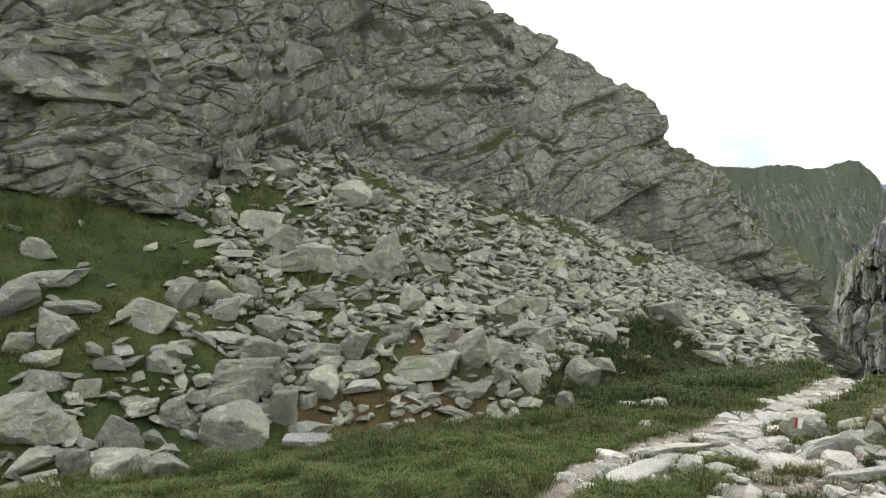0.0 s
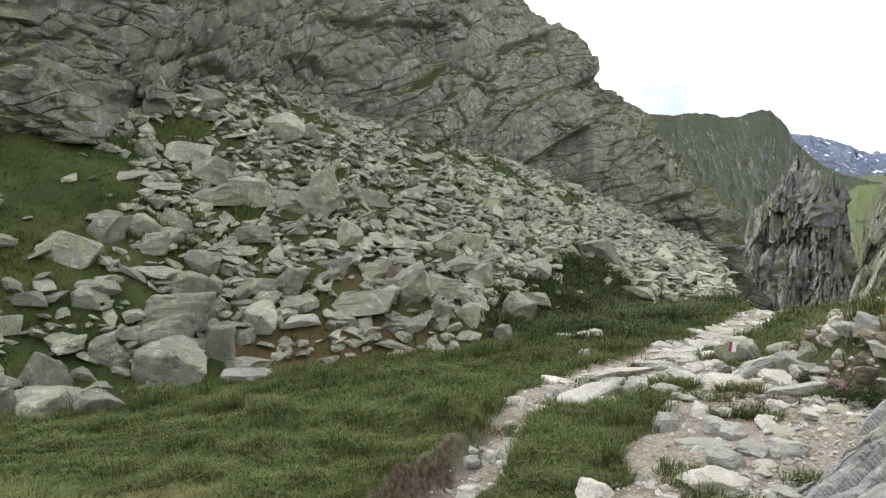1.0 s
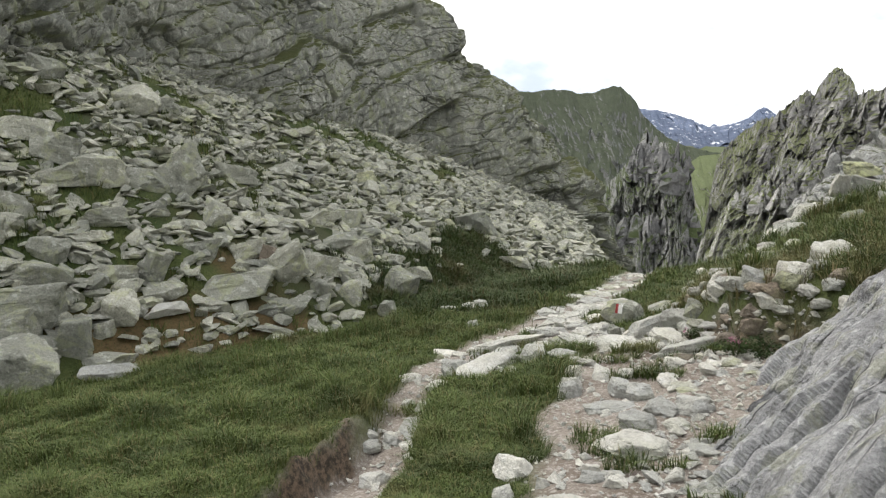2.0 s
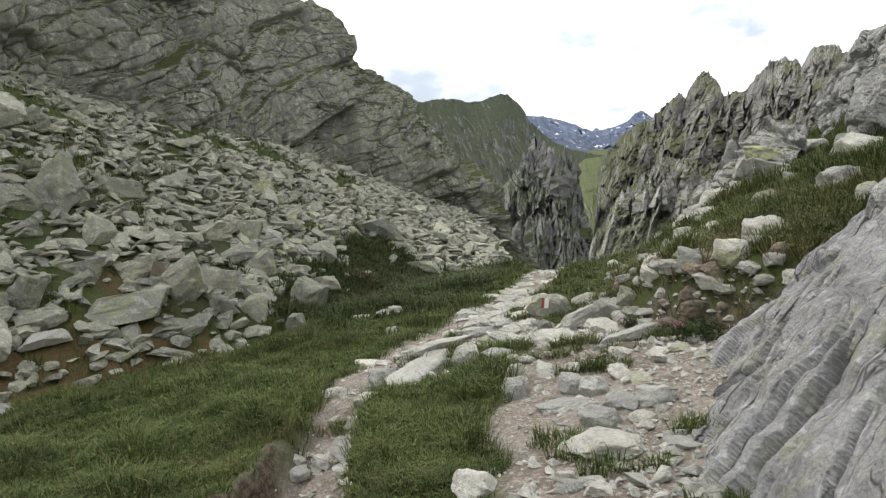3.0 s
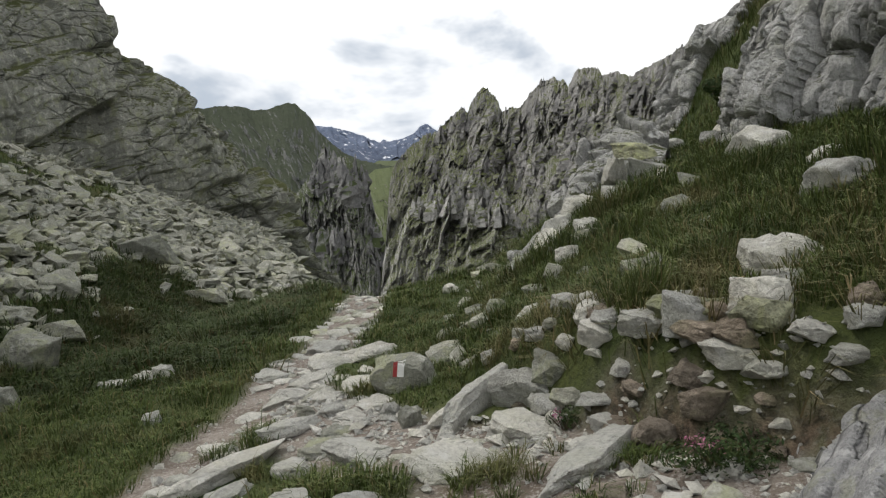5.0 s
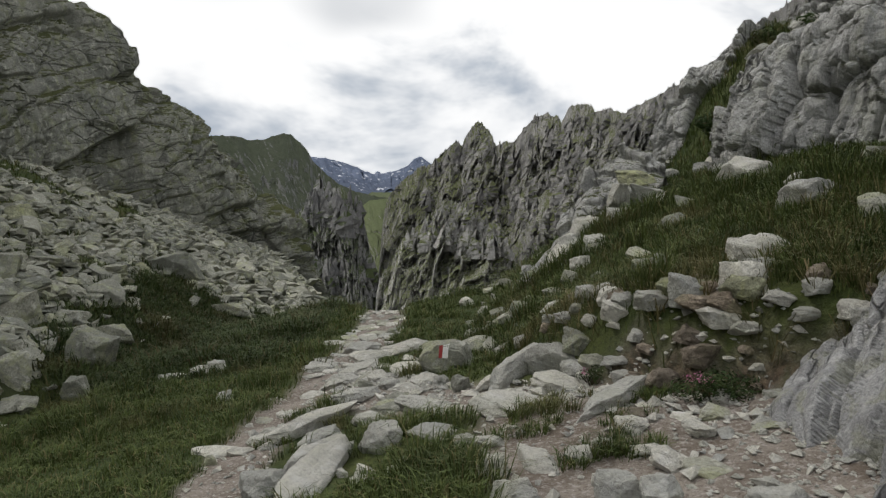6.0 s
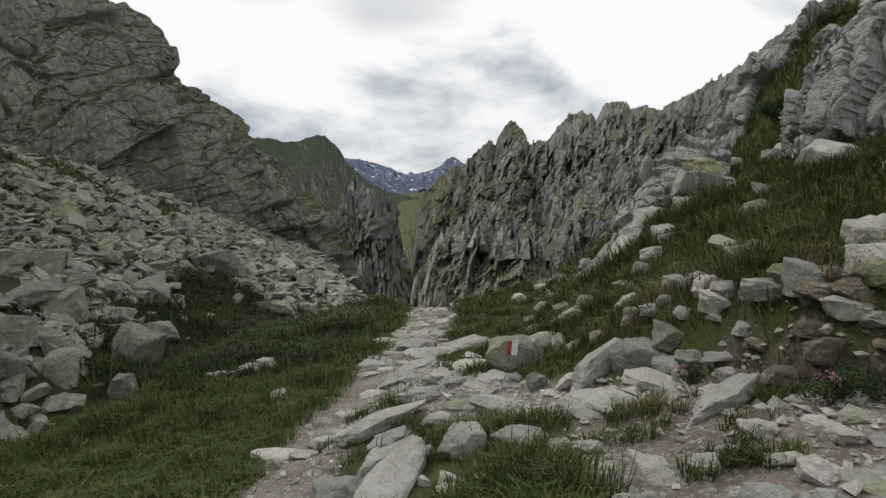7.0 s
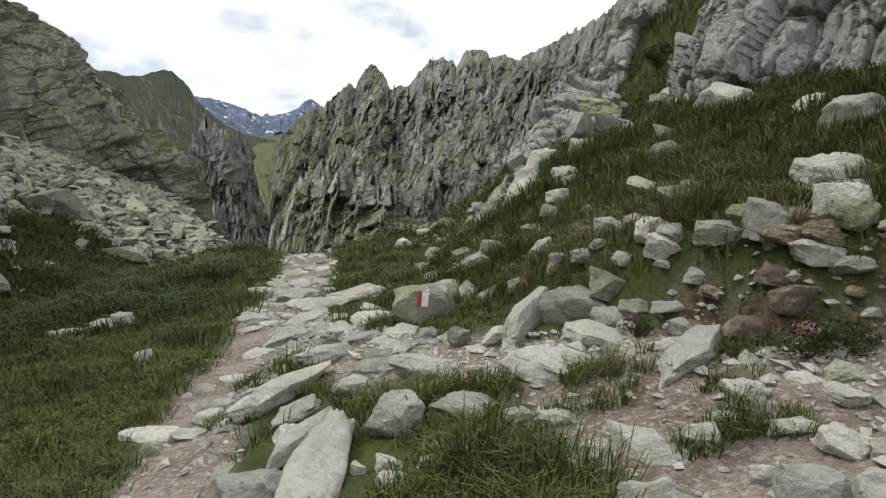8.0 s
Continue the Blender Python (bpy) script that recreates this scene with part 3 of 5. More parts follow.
tagged(mountain("snowy_mountain", [(-9, 2.3, 3800), (-5.66, 1.86, 3800), (-4.4, 1.7, 3800), (-3.3, 1.66, 3800), (-2.56, 1.46, 3800), (-1.81, 1.26, 3800), (-0.91, 0.98, 3800), (-0.01, 0.6, 3800), (0.54, 0.39, 3800), (0.9, 0.58, 3800), (1.35, 0.43, 3800), (1.81, 0.53, 3800), (2.56, 0.72, 3800), (3.32, 1.09, 3800), (3.77, 1.61, 3800), (4.37, 1.79, 3800), (4.92, 1.35, 3800), (6.06, 0.52, 3800)], (-2.0, 0.8), 300, 90, HAZY_SNOW, 0.012, 0.10, 0.3, 5, 1.4),
       "distant grey mountains tinted blue for haze, with patches of snow", "mountain", kind="structure")
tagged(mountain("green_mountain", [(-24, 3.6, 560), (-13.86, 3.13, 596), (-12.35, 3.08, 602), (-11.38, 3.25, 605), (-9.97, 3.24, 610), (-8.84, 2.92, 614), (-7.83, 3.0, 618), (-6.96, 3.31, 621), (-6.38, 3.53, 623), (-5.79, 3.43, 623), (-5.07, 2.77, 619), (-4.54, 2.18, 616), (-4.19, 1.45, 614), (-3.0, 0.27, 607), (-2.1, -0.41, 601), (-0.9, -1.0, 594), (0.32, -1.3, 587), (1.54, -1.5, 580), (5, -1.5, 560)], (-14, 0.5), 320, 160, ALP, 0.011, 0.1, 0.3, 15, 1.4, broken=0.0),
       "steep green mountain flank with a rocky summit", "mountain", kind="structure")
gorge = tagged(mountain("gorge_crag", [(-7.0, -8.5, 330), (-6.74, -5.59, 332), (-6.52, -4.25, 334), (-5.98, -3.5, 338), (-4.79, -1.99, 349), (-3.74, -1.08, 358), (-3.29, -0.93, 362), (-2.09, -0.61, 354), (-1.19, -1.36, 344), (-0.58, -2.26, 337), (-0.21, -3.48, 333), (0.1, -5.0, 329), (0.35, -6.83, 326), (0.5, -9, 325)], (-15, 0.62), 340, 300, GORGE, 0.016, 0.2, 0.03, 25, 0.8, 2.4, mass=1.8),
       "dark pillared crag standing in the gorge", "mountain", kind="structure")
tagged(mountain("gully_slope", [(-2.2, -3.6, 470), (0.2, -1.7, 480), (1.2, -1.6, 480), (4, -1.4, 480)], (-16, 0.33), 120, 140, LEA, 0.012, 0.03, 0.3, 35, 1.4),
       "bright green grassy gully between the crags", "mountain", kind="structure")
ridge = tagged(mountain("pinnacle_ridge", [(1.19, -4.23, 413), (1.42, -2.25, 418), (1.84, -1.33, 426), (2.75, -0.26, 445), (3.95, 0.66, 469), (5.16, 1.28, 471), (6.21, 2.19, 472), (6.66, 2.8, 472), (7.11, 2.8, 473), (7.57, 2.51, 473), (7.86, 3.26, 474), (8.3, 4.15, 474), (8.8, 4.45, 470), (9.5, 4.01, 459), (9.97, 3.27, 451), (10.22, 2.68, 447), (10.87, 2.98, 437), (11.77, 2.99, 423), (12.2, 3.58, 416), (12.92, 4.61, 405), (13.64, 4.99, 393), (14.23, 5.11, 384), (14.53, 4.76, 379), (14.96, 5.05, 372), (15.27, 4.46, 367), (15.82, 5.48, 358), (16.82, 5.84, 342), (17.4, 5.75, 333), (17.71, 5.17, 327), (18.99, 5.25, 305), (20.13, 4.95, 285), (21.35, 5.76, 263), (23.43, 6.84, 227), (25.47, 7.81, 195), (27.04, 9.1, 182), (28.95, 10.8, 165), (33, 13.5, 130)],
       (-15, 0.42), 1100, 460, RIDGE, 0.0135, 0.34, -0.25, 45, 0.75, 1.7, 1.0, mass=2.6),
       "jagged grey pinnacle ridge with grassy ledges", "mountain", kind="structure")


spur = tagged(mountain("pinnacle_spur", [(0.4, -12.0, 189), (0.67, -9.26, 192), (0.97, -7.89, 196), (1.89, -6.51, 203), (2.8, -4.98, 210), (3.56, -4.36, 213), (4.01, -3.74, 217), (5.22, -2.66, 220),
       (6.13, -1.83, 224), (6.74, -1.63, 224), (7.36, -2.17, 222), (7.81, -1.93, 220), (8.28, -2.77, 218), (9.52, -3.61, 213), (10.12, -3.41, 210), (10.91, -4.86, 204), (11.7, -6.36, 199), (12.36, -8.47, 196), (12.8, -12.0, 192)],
       (-16, 0.6), 460, 300, SUNLIT_SPUR, 0.014, 0.35, -0.35, 55, 0.6, 1.6, 0.6, mass=2.0),
       "grey rocky spur with sharp pinnacles below the ridge, coloured as sunlit", "mountain", kind="structure")


pinnacles(ridge, 460, 760, (-9, 5.2), 0.75, 0.33, 7, "crowded sharp granite spires of the ridge", reach=0.075)
pinnacles(spur, 300, 240, (-9, -2.2), 0.75, 0.33, 8, "sharp granite spires of the spur, coloured as sunlit")
pinnacles(gorge, 300, 130, (-9, -1.6), 1.2, 0.26, 9, "dark upright granite pillars", 0.0)


from mathutils.bvhtree import BVHTree


# ---------------------------------------------------------------- loose rock
def finer(co, tri):
    """Each triangle split in four."""
    edge = np.sort(np.concatenate([tri[:, [0, 1]], tri[:, [1, 2]], tri[:, [2, 0]]]), 1)
    uniq, inv = np.unique(edge, axis=0, return_inverse=True)
    inv = inv.ravel() + len(co)
    a, b, c = inv[:len(tri)], inv[len(tri):2 * len(tri)], inv[2 * len(tri):]
    return np.concatenate([co, co[uniq].mean(1)]), np.concatenate([np.stack(f, 1) for f in ((tri[:, 0], a, c), (a, tri[:, 1], b), (c, b, tri[:, 2]), (a, b, c))])


def stone_shape(seed, flat, rounded, worn=False):
    """An angular block of about unit size."""
    rng = random.Random(seed)
    bm = bmesh.new()
    bmesh.ops.create_cube(bm, size=3.0)
    planes = []
    for axis in range(3):
        for sign in (-1, 1):
            v = Vector((0, 0, 0))
            v[axis] = sign
            wild = 0.16 if axis == 2 and flat else 0.30
            v += Vector([rng.gauss(0, wild) for _ in range(3)])
            planes.append((v.normalized(), rng.uniform(0.40, 0.5)))
    for _ in range(rng.randint(12, 18) if worn else rng.randint(5, 9)):
        v = Vector((rng.choice((-1, 1)) * rng.uniform(0.2, 1), rng.choice((-1, 1)) * rng.uniform(0.2, 1), rng.uniform(-0.6, 1)))
        planes.append((v.normalized(), rng.uniform(0.42, 0.54) if worn else rng.uniform(0.44, 0.60)))
    for no, dist in planes:
        cut = bmesh.ops.bisect_plane(bm, geom=bm.verts[:] + bm.edges[:] + bm.faces[:], plane_co=no * dist, plane_no=no, clear_outer=True)
        edges = [g for g in cut["geom_cut"] if isinstance(g, bmesh.types.BMEdge)]
        if len(edges) > 2:
            bmesh.ops.contextual_create(bm, geom=edges)
    bmesh.ops.remove_doubles(bm, verts=bm.verts, dist=0.03)
    bmesh.ops.recalc_face_normals(bm, faces=bm.faces)
    if rounded:
        bmesh.ops.bevel(bm, geom=list(bm.edges), offset=0.11 if worn else 0.07, segments=3 if worn else 2, profile=0.5, affect="EDGES", clamp_overlap=True)
        bmesh.ops.triangulate(bm, faces=bm.faces)
        bmesh.ops.subdivide_edges(bm, edges=[e for e in bm.edges if e.calc_length() > 0.16], cuts=1)
        bmesh.ops.subdivide_edges(bm, edges=[e for e in bm.edges if e.calc_length() > (0.15 if worn else 0.16)], cuts=1)
        if worn:
            for _ in range(2):
                bmesh.ops.smooth_vert(bm, verts=bm.verts, factor=0.5, use_axis_x=True, use_axis_y=True, use_axis_z=True)
    bmesh.ops.triangulate(bm, faces=bm.faces)
    co = np.array([v.co for v in bm.verts])
    tri = np.array([[v.index for v in f.verts] for f in bm.faces]) if not bm.verts.index_update() else None
    bm.free()
    if rounded:
        co, tri = finer(co, tri)
        out = co / (np.linalg.norm(co, axis=1, keepdims=True) + 1e-9)
        co = co + out * ((0.05 if worn else 0.04) * fbm(co * 3.1 + seed, 4, seed) + 0.03 * blocks(co + seed, (0.32, 0.32, 0.2), seed, 0.7, 0.9, 0.5) + 0.014 * fbm(co * 14 + seed, 2, seed + 5))[:, None]
    co = (co - (co.max(0) + co.min(0)) / 2) / (co.max(0) - co.min(0))
    return co, tri


HERO = [stone_shape(100 + k, k % 2, True) for k in range(26)]
COARSE = [stone_shape(300 + k, k % 2, False) for k in range(48)]


MASSIF = [stone_shape(400 + k, 1, True) for k in range(4)]
WORN = [stone_shape(200 + k, k % 2, True, True) for k in range(26)]
HERO_MESH = {}


def hero_mesh(k, mat, worn=False):
    if (k, mat.name, worn) not in HERO_MESH:
        ob = mesh_object("boulder", *(WORN if worn else HERO)[k], mat, shade=worn)
        HERO_MESH[k, mat.name, worn] = ob.data
        bpy.data.objects.remove(ob)
    return HERO_MESH[k, mat.name, worn]


KIND = {"R": ROCK, "P": PALE, "L": LICHEN, "U": RUST}
TONE = {"R": "grey granite", "P": "pale grey granite", "L": "yellow lichen-covered", "U": "rusty brown granite"}
placed = []
pick = random.Random(12)


def boulder(x, y, w, d, h, turn=0, lean=0, kind="R", sink=0.2, name="boulder"):
    """A block w wide, d deep and h high that rests on the ground at x, y."""
    if kind == "R" and x > -4 and pick.random() < 0.75:
        kind = "P"
    if x > -4:
        h = min(h, 0.85 * w)
    z = min(land1(x, y), land1(x + 0.3 * w * math.cos(radians(turn)), y + 0.3 * w * math.sin(radians(turn))) + 0.1 * h)
    ob = new(name, hero_mesh(pick.randrange(len(HERO)), KIND[kind], x > -4 and pick.random() < 0.7))
    ob.matrix_world = Matrix.Translation((x, y, z + h * (0.5 - (sink + 0.08 if x > -4 else sink)))) @ Euler((radians(pick.uniform(-14, 12)), radians(lean + pick.uniform(-9, 9)), radians(turn))).to_matrix().to_4x4() @ Matrix.Diagonal((w * 1.08, d * 1.08, h * 1.12, 1))
    placed.append((x, y, max(w, d) * 0.5))
    if name == "boulder":
        ob.name = "boulder" if x < foot_x(y) + 1.0 else "rock" if x > bank_x(y) - 0.1 else "trail_stone"
    size = "large" if w > 0.8 else "small" if w < 0.35 else "angular"
    if x < foot_x(y) + 1.0:
        tagged(ob, f"{size} {TONE[kind]} boulder lying in the scree", "boulder", "boulders of the scree")
    elif x > bank_x(y) - 0.1:
        tagged(ob, f"{size} {TONE[kind]} rock set in the grassy bank", "rock", "rocks of the bank")
    else:
        tagged(ob, f"{size} {TONE[kind]} stone beside the dirt trail", "stone", "stones along the trail")
    return ob


boulder(-8.06, 6.48, 1.07, 0.63, 0.79, 45, 0, 'R')
boulder(-8.61, 6.83, 0.86, 0.48, 0.49, 41, 0, 'R')
boulder(-8.75, 7.22, 1.21, 0.66, 0.65, 49, 0, 'R')
boulder(-8.69, 6.00, 0.60, 0.36, 0.45, 46, 0, 'R')
boulder(-6.96, 7.06, 0.76, 0.42, 0.25, 34, 0, 'P')
boulder(-9.35, 4.16, 1.15, 0.63, 0.69, 64, 0, 'R')
boulder(-8.95, 4.18, 0.38, 0.21, 0.23, 78, 0, 'R')
boulder(-8.92, 3.88, 0.59, 0.32, 0.33, 76, 0, 'R')
boulder(-8.62, 4.36, 0.49, 0.29, 0.36, 72, 0, 'R')
boulder(-8.68, 5.07, 0.68, 0.40, 0.50, 52, 15, 'R')
boulder(-7.93, 4.63, 0.74, 0.41, 0.34, 62, 0, 'R')
boulder(-7.32, 4.86, 0.54, 0.30, 0.36, 51, -15, 'R')
boulder(-8.60, 5.51, 0.33, 0.18, 0.21, 49, 0, 'R')
boulder(-10.61, 7.38, 0.67, 0.44, 0.55, 45, 0, 'R')
boulder(-10.52, 6.64, 0.92, 0.51, 0.47, 50, 15, 'R')
boulder(-11.38, 4.77, 0.90, 0.52, 0.64, 81, 0, 'R')
boulder(-11.76, 5.63, 1.20, 0.66, 0.32, 75, 0, 'R')
boulder(-11.09, 5.61, 0.84, 0.46, 0.24, 73, 0, 'R')
boulder(-10.65, 5.15, 0.58, 0.44, 0.55, 74, 0, 'R')
boulder(-10.68, 4.55, 0.43, 0.29, 0.36, 58, 0, 'R')
boulder(-10.34, 4.75, 0.56, 0.31, 0.24, 60, 0, 'R')
boulder(-9.84, 5.53, 0.48, 0.27, 0.30, 65, 0, 'R')
boulder(-9.61, 6.26, 0.41, 0.31, 0.38, 65, 0, 'R')
boulder(-9.98, 4.66, 0.67, 0.37, 0.28, 76, 0, 'R')
boulder(-9.65, 5.06, 0.42, 0.23, 0.25, 75, 0, 'R')
boulder(-12.52, 5.76, 0.56, 0.34, 0.43, 54, 0, 'R')
boulder(-13.14, 8.46, 0.84, 0.46, 0.34, 62, 0, 'P')
boulder(-14.31, 7.42, 0.77, 0.43, 0.33, 69, 0, 'P')
boulder(-9.15, 7.99, 0.95, 0.52, 0.42, 51, 0, 'R')
boulder(-8.05, 7.47, 0.51, 0.48, 0.60, 40, 0, 'R')
boulder(-8.01, 8.00, 0.33, 0.20, 0.25, 46, 0, 'R')
boulder(-8.04, 8.37, 0.58, 0.47, 0.58, 34, 0, 'R')
boulder(-7.74, 9.06, 0.76, 0.41, 0.24, 56, 0, 'P')
boulder(-7.98, 9.33, 0.68, 0.37, 0.31, 54, 0, 'R')
boulder(-8.60, 8.98, 0.57, 0.31, 0.31, 47, 0, 'R')
boulder(-8.30, 9.45, 0.48, 0.51, 0.63, 38, 25, 'R')
boulder(-8.34, 8.89, 0.51, 0.28, 0.31, 58, 0, 'R')
boulder(-7.42, 10.42, 1.40, 0.76, 0.43, 40, 0, 'R')
boulder(-6.98, 11.46, 0.84, 0.58, 0.72, 46, -30, 'R')
boulder(-7.32, 11.54, 0.52, 0.33, 0.42, 46, 0, 'U')
boulder(-5.42, 13.45, 0.83, 0.59, 0.73, 26, 20, 'R')
boulder(-5.15, 12.04, 0.38, 0.37, 0.45, 24, 0, 'R')
boulder(-12.11, 13.43, 1.10, 0.63, 0.80, 38, 0, 'R')
boulder(-12.15, 14.60, 0.70, 0.38, 0.46, 51, 0, 'R')
boulder(-10.41, 10.66, 0.79, 0.51, 0.63, 33, 0, 'R')
boulder(-9.88, 11.27, 0.99, 0.54, 0.52, 30, 0, 'R')
boulder(-9.64, 11.95, 0.95, 0.73, 0.91, 45, -30, 'R')
boulder(-11.31, 10.40, 0.87, 0.48, 0.57, 43, 20, 'R')
boulder(-10.64, 10.13, 1.31, 0.72, 0.43, 49, 0, 'R')
boulder(-8.75, 18.75, 0.58, 0.45, 0.57, 27, 0, 'L')
boulder(-4.65, 20.05, 1.02, 0.56, 0.41, 11, 0, 'R')
boulder(-12.02, 10.37, 1.02, 0.56, 0.43, 66, 0, 'R')
boulder(-12.33, 9.52, 0.42, 0.34, 0.42, 45, 0, 'R')
boulder(-13.73, 11.09, 0.53, 0.64, 0.84, 50, 0, 'R')
boulder(-13.43, 12.28, 0.80, 0.49, 0.61, 40, 0, 'R')
boulder(-10.06, 7.90, 0.52, 0.34, 0.43, 57, 0, 'R')
boulder(-10.98, 7.70, 0.43, 0.23, 0.26, 50, 0, 'R')
boulder(-10.39, 8.69, 0.60, 0.35, 0.44, 48, 0, 'R')
boulder(-10.43, 8.05, 0.64, 0.39, 0.47, 61, 0, 'R')
boulder(-9.43, 8.43, 0.62, 0.34, 0.42, 45, 0, 'R')
boulder(-8.60, 11.66, 0.54, 0.48, 0.60, 41, 0, 'R')
boulder(-7.76, 11.35, 0.69, 0.38, 0.39, 49, 0, 'R')
boulder(-7.88, 13.98, 1.19, 0.65, 0.45, 20, 0, 'R')
boulder(-8.27, 10.68, 0.69, 0.37, 0.34, 27, 0, 'R')
boulder(-7.16, 13.67, 1.14, 0.63, 0.51, 22, 0, 'R')
boulder(-6.65, 13.94, 0.76, 0.45, 0.56, 37, 0, 'R')
boulder(-6.67, 12.25, 0.64, 0.35, 0.42, 35, 0, 'R')
boulder(-6.04, 12.09, 0.57, 0.36, 0.45, 22, 0, 'R')
boulder(-6.37, 11.76, 0.45, 0.31, 0.38, 27, 0, 'R')
boulder(-6.27, 16.37, 0.70, 0.45, 0.57, 14, 0, 'R')
boulder(-7.64, 15.19, 0.84, 0.46, 0.47, 28, 0, 'R')
boulder(-6.10, 20.77, 1.18, 0.67, 0.84, 5, 0, 'R')
boulder(-5.67, 14.84, 0.77, 0.42, 0.38, 30, 0, 'R')
boulder(-9.58, 9.75, 0.79, 0.44, 0.38, 59, 0, 'R')
boulder(-9.50, 13.45, 0.95, 0.52, 0.41, 51, 0, 'R')
boulder(-9.56, 15.53, 0.90, 0.49, 0.45, 41, 0, 'R')
boulder(-4.01, 12.48, 0.44, 0.34, 0.11, 13, 0, 'P')
boulder(-1.94, 6.40, 0.29, 0.22, 0.38, 2, 0, 'P')
boulder(-1.62, 10.15, 0.45, 0.35, 0.14, -1, 0, 'P')
boulder(-1.14, 9.01, 0.20, 0.16, 0.11, -6, 0, 'P')
boulder(-1.00, 8.76, 0.24, 0.19, 0.07, -8, 0, 'R')
boulder(-1.25, 9.53, 0.22, 0.17, 0.15, -4, 0, 'R')
boulder(-1.44, 10.73, 0.53, 0.42, 0.17, -2, 0, 'P')
boulder(-1.43, 12.59, 0.54, 0.42, 0.17, -2, 0, 'P')
boulder(-1.33, 13.63, 0.32, 0.25, 0.10, -2, 0, 'R')
boulder(-0.89, 11.26, 0.66, 0.52, 0.21, -6, 0, 'P')
boulder(-1.32, 7.88, 0.31, 0.24, 0.10, -5, 0, 'R')
boulder(-1.26, 6.99, 0.28, 0.22, 0.31, -8, 0, 'P')
boulder(-0.92, 7.83, 0.42, 0.33, 0.13, -10, 0, 'P')
boulder(-0.92, 6.92, 0.34, 0.27, 0.11, -13, 0, 'P')
boulder(-1.76, 7.23, 0.19, 0.15, 0.07, 0, 0, 'P')
boulder(-1.55, 6.79, 0.07, 0.06, 0.07, -3, 0, 'P')
boulder(-1.50, 6.57, 0.07, 0.06, 0.11, -5, 0, 'P')
boulder(-1.36, 6.58, 0.12, 0.10, 0.07, -7, 0, 'P')
boulder(-1.38, 6.37, 0.14, 0.11, 0.07, -7, 0, 'P')
boulder(-1.12, 6.65, 0.07, 0.06, 0.10, -11, 0, 'R')
boulder(-2.21, 8.03, 0.19, 0.15, 0.08, 5, 0, 'P')
boulder(-2.14, 8.24, 0.17, 0.13, 0.08, 4, 0, 'P')
boulder(-2.30, 7.72, 0.20, 0.16, 0.07, 6, 0, 'P')
boulder(-2.47, 7.55, 0.10, 0.07, 0.12, 8, 0, 'R')
boulder(-0.68, 8.64, 0.16, 0.12, 0.18, -11, 0, 'R')
boulder(-0.55, 8.27, 0.19, 0.15, 0.18, -13, 0, 'R')
boulder(-0.37, 8.12, 0.18, 0.14, 0.28, -16, 0, 'R')
boulder(-0.38, 7.12, 0.52, 0.41, 0.16, -19, 0, 'P')
boulder(0.07, 7.53, 0.38, 0.30, 0.15, -23, 0, 'P')
boulder(0.34, 7.89, 0.26, 0.21, 0.17, -24, 0, 'R')
boulder(0.53, 7.57, 0.22, 0.18, 0.14, -28, 0, 'R')
boulder(0.57, 7.76, 0.23, 0.18, 0.18, -27, 0, 'P')
boulder(0.56, 8.34, 0.23, 0.18, 0.20, -24, 0, 'R')
boulder(0.65, 8.13, 0.21, 0.16, 0.16, -26, 0, 'R')
boulder(0.54, 9.53, 0.23, 0.18, 0.24, -20, 0, 'R')
boulder(0.72, 7.27, 0.31, 0.24, 0.13, -32, 0, 'P')
boulder(0.88, 7.13, 0.39, 0.30, 0.15, -34, 0, 'L')
boulder(0.85, 7.03, 0.29, 0.22, 0.22, -34, 0, 'P')
boulder(1.13, 6.81, 0.32, 0.25, 0.23, -39, 0, 'P')
boulder(1.07, 6.74, 0.27, 0.21, 0.17, -39, 0, 'L')
boulder(0.98, 6.77, 0.22, 0.17, 0.13, -38, 0, 'U')
boulder(0.87, 6.92, 0.31, 0.24, 0.10, -35, 0, 'U')
boulder(0.79, 6.90, 0.19, 0.15, 0.13, -35, 0, 'U')
boulder(0.93, 6.77, 0.27, 0.21, 0.13, -37, 0, 'P')
boulder(0.98, 6.71, 0.12, 0.09, 0.10, -38, 0, 'P')
boulder(1.03, 6.62, 0.22, 0.17, 0.10, -39, 0, 'P')
boulder(0.59, 7.31, 0.13, 0.10, 0.09, -30, 0, 'P')
boulder(0.48, 7.36, 0.24, 0.18, 0.07, -28, 0, 'P')
boulder(0.61, 7.16, 0.15, 0.12, 0.08, -31, 0, 'U')
boulder(0.29, 7.04, 0.19, 0.15, 0.08, -28, 0, 'R')
boulder(0.22, 6.42, 0.18, 0.14, 0.07, -32, 0, 'U')
boulder(0.14, 6.22, 0.20, 0.15, 0.09, -32, 0, 'P')
boulder(-0.06, 6.07, 0.14, 0.11, 0.07, -31, 0, 'P')
boulder(-0.23, 5.98, 0.14, 0.11, 0.08, -29, 0, 'P')
boulder(-0.22, 5.64, 0.09, 0.07, 0.12, -33, 0, 'P')
boulder(-0.21, 5.43, 0.22, 0.17, 0.23, -35, 0, 'P')
boulder(0.14, 5.66, 0.21, 0.16, 0.12, -38, 0, 'P')
boulder(0.12, 5.92, 0.20, 0.15, 0.07, -35, 0, 'P')
boulder(0.46, 5.97, 0.23, 0.18, 0.07, -39, 0, 'P')
boulder(-0.70, 6.00, 0.19, 0.15, 0.17, -21, 0, 'P')
boulder(-0.65, 5.65, 0.23, 0.18, 0.19, -25, 0, 'P')
boulder(-0.62, 6.48, 0.19, 0.15, 0.07, -19, 0, 'P')
boulder(-0.75, 6.61, 0.14, 0.11, 0.07, -17, 0, 'P')
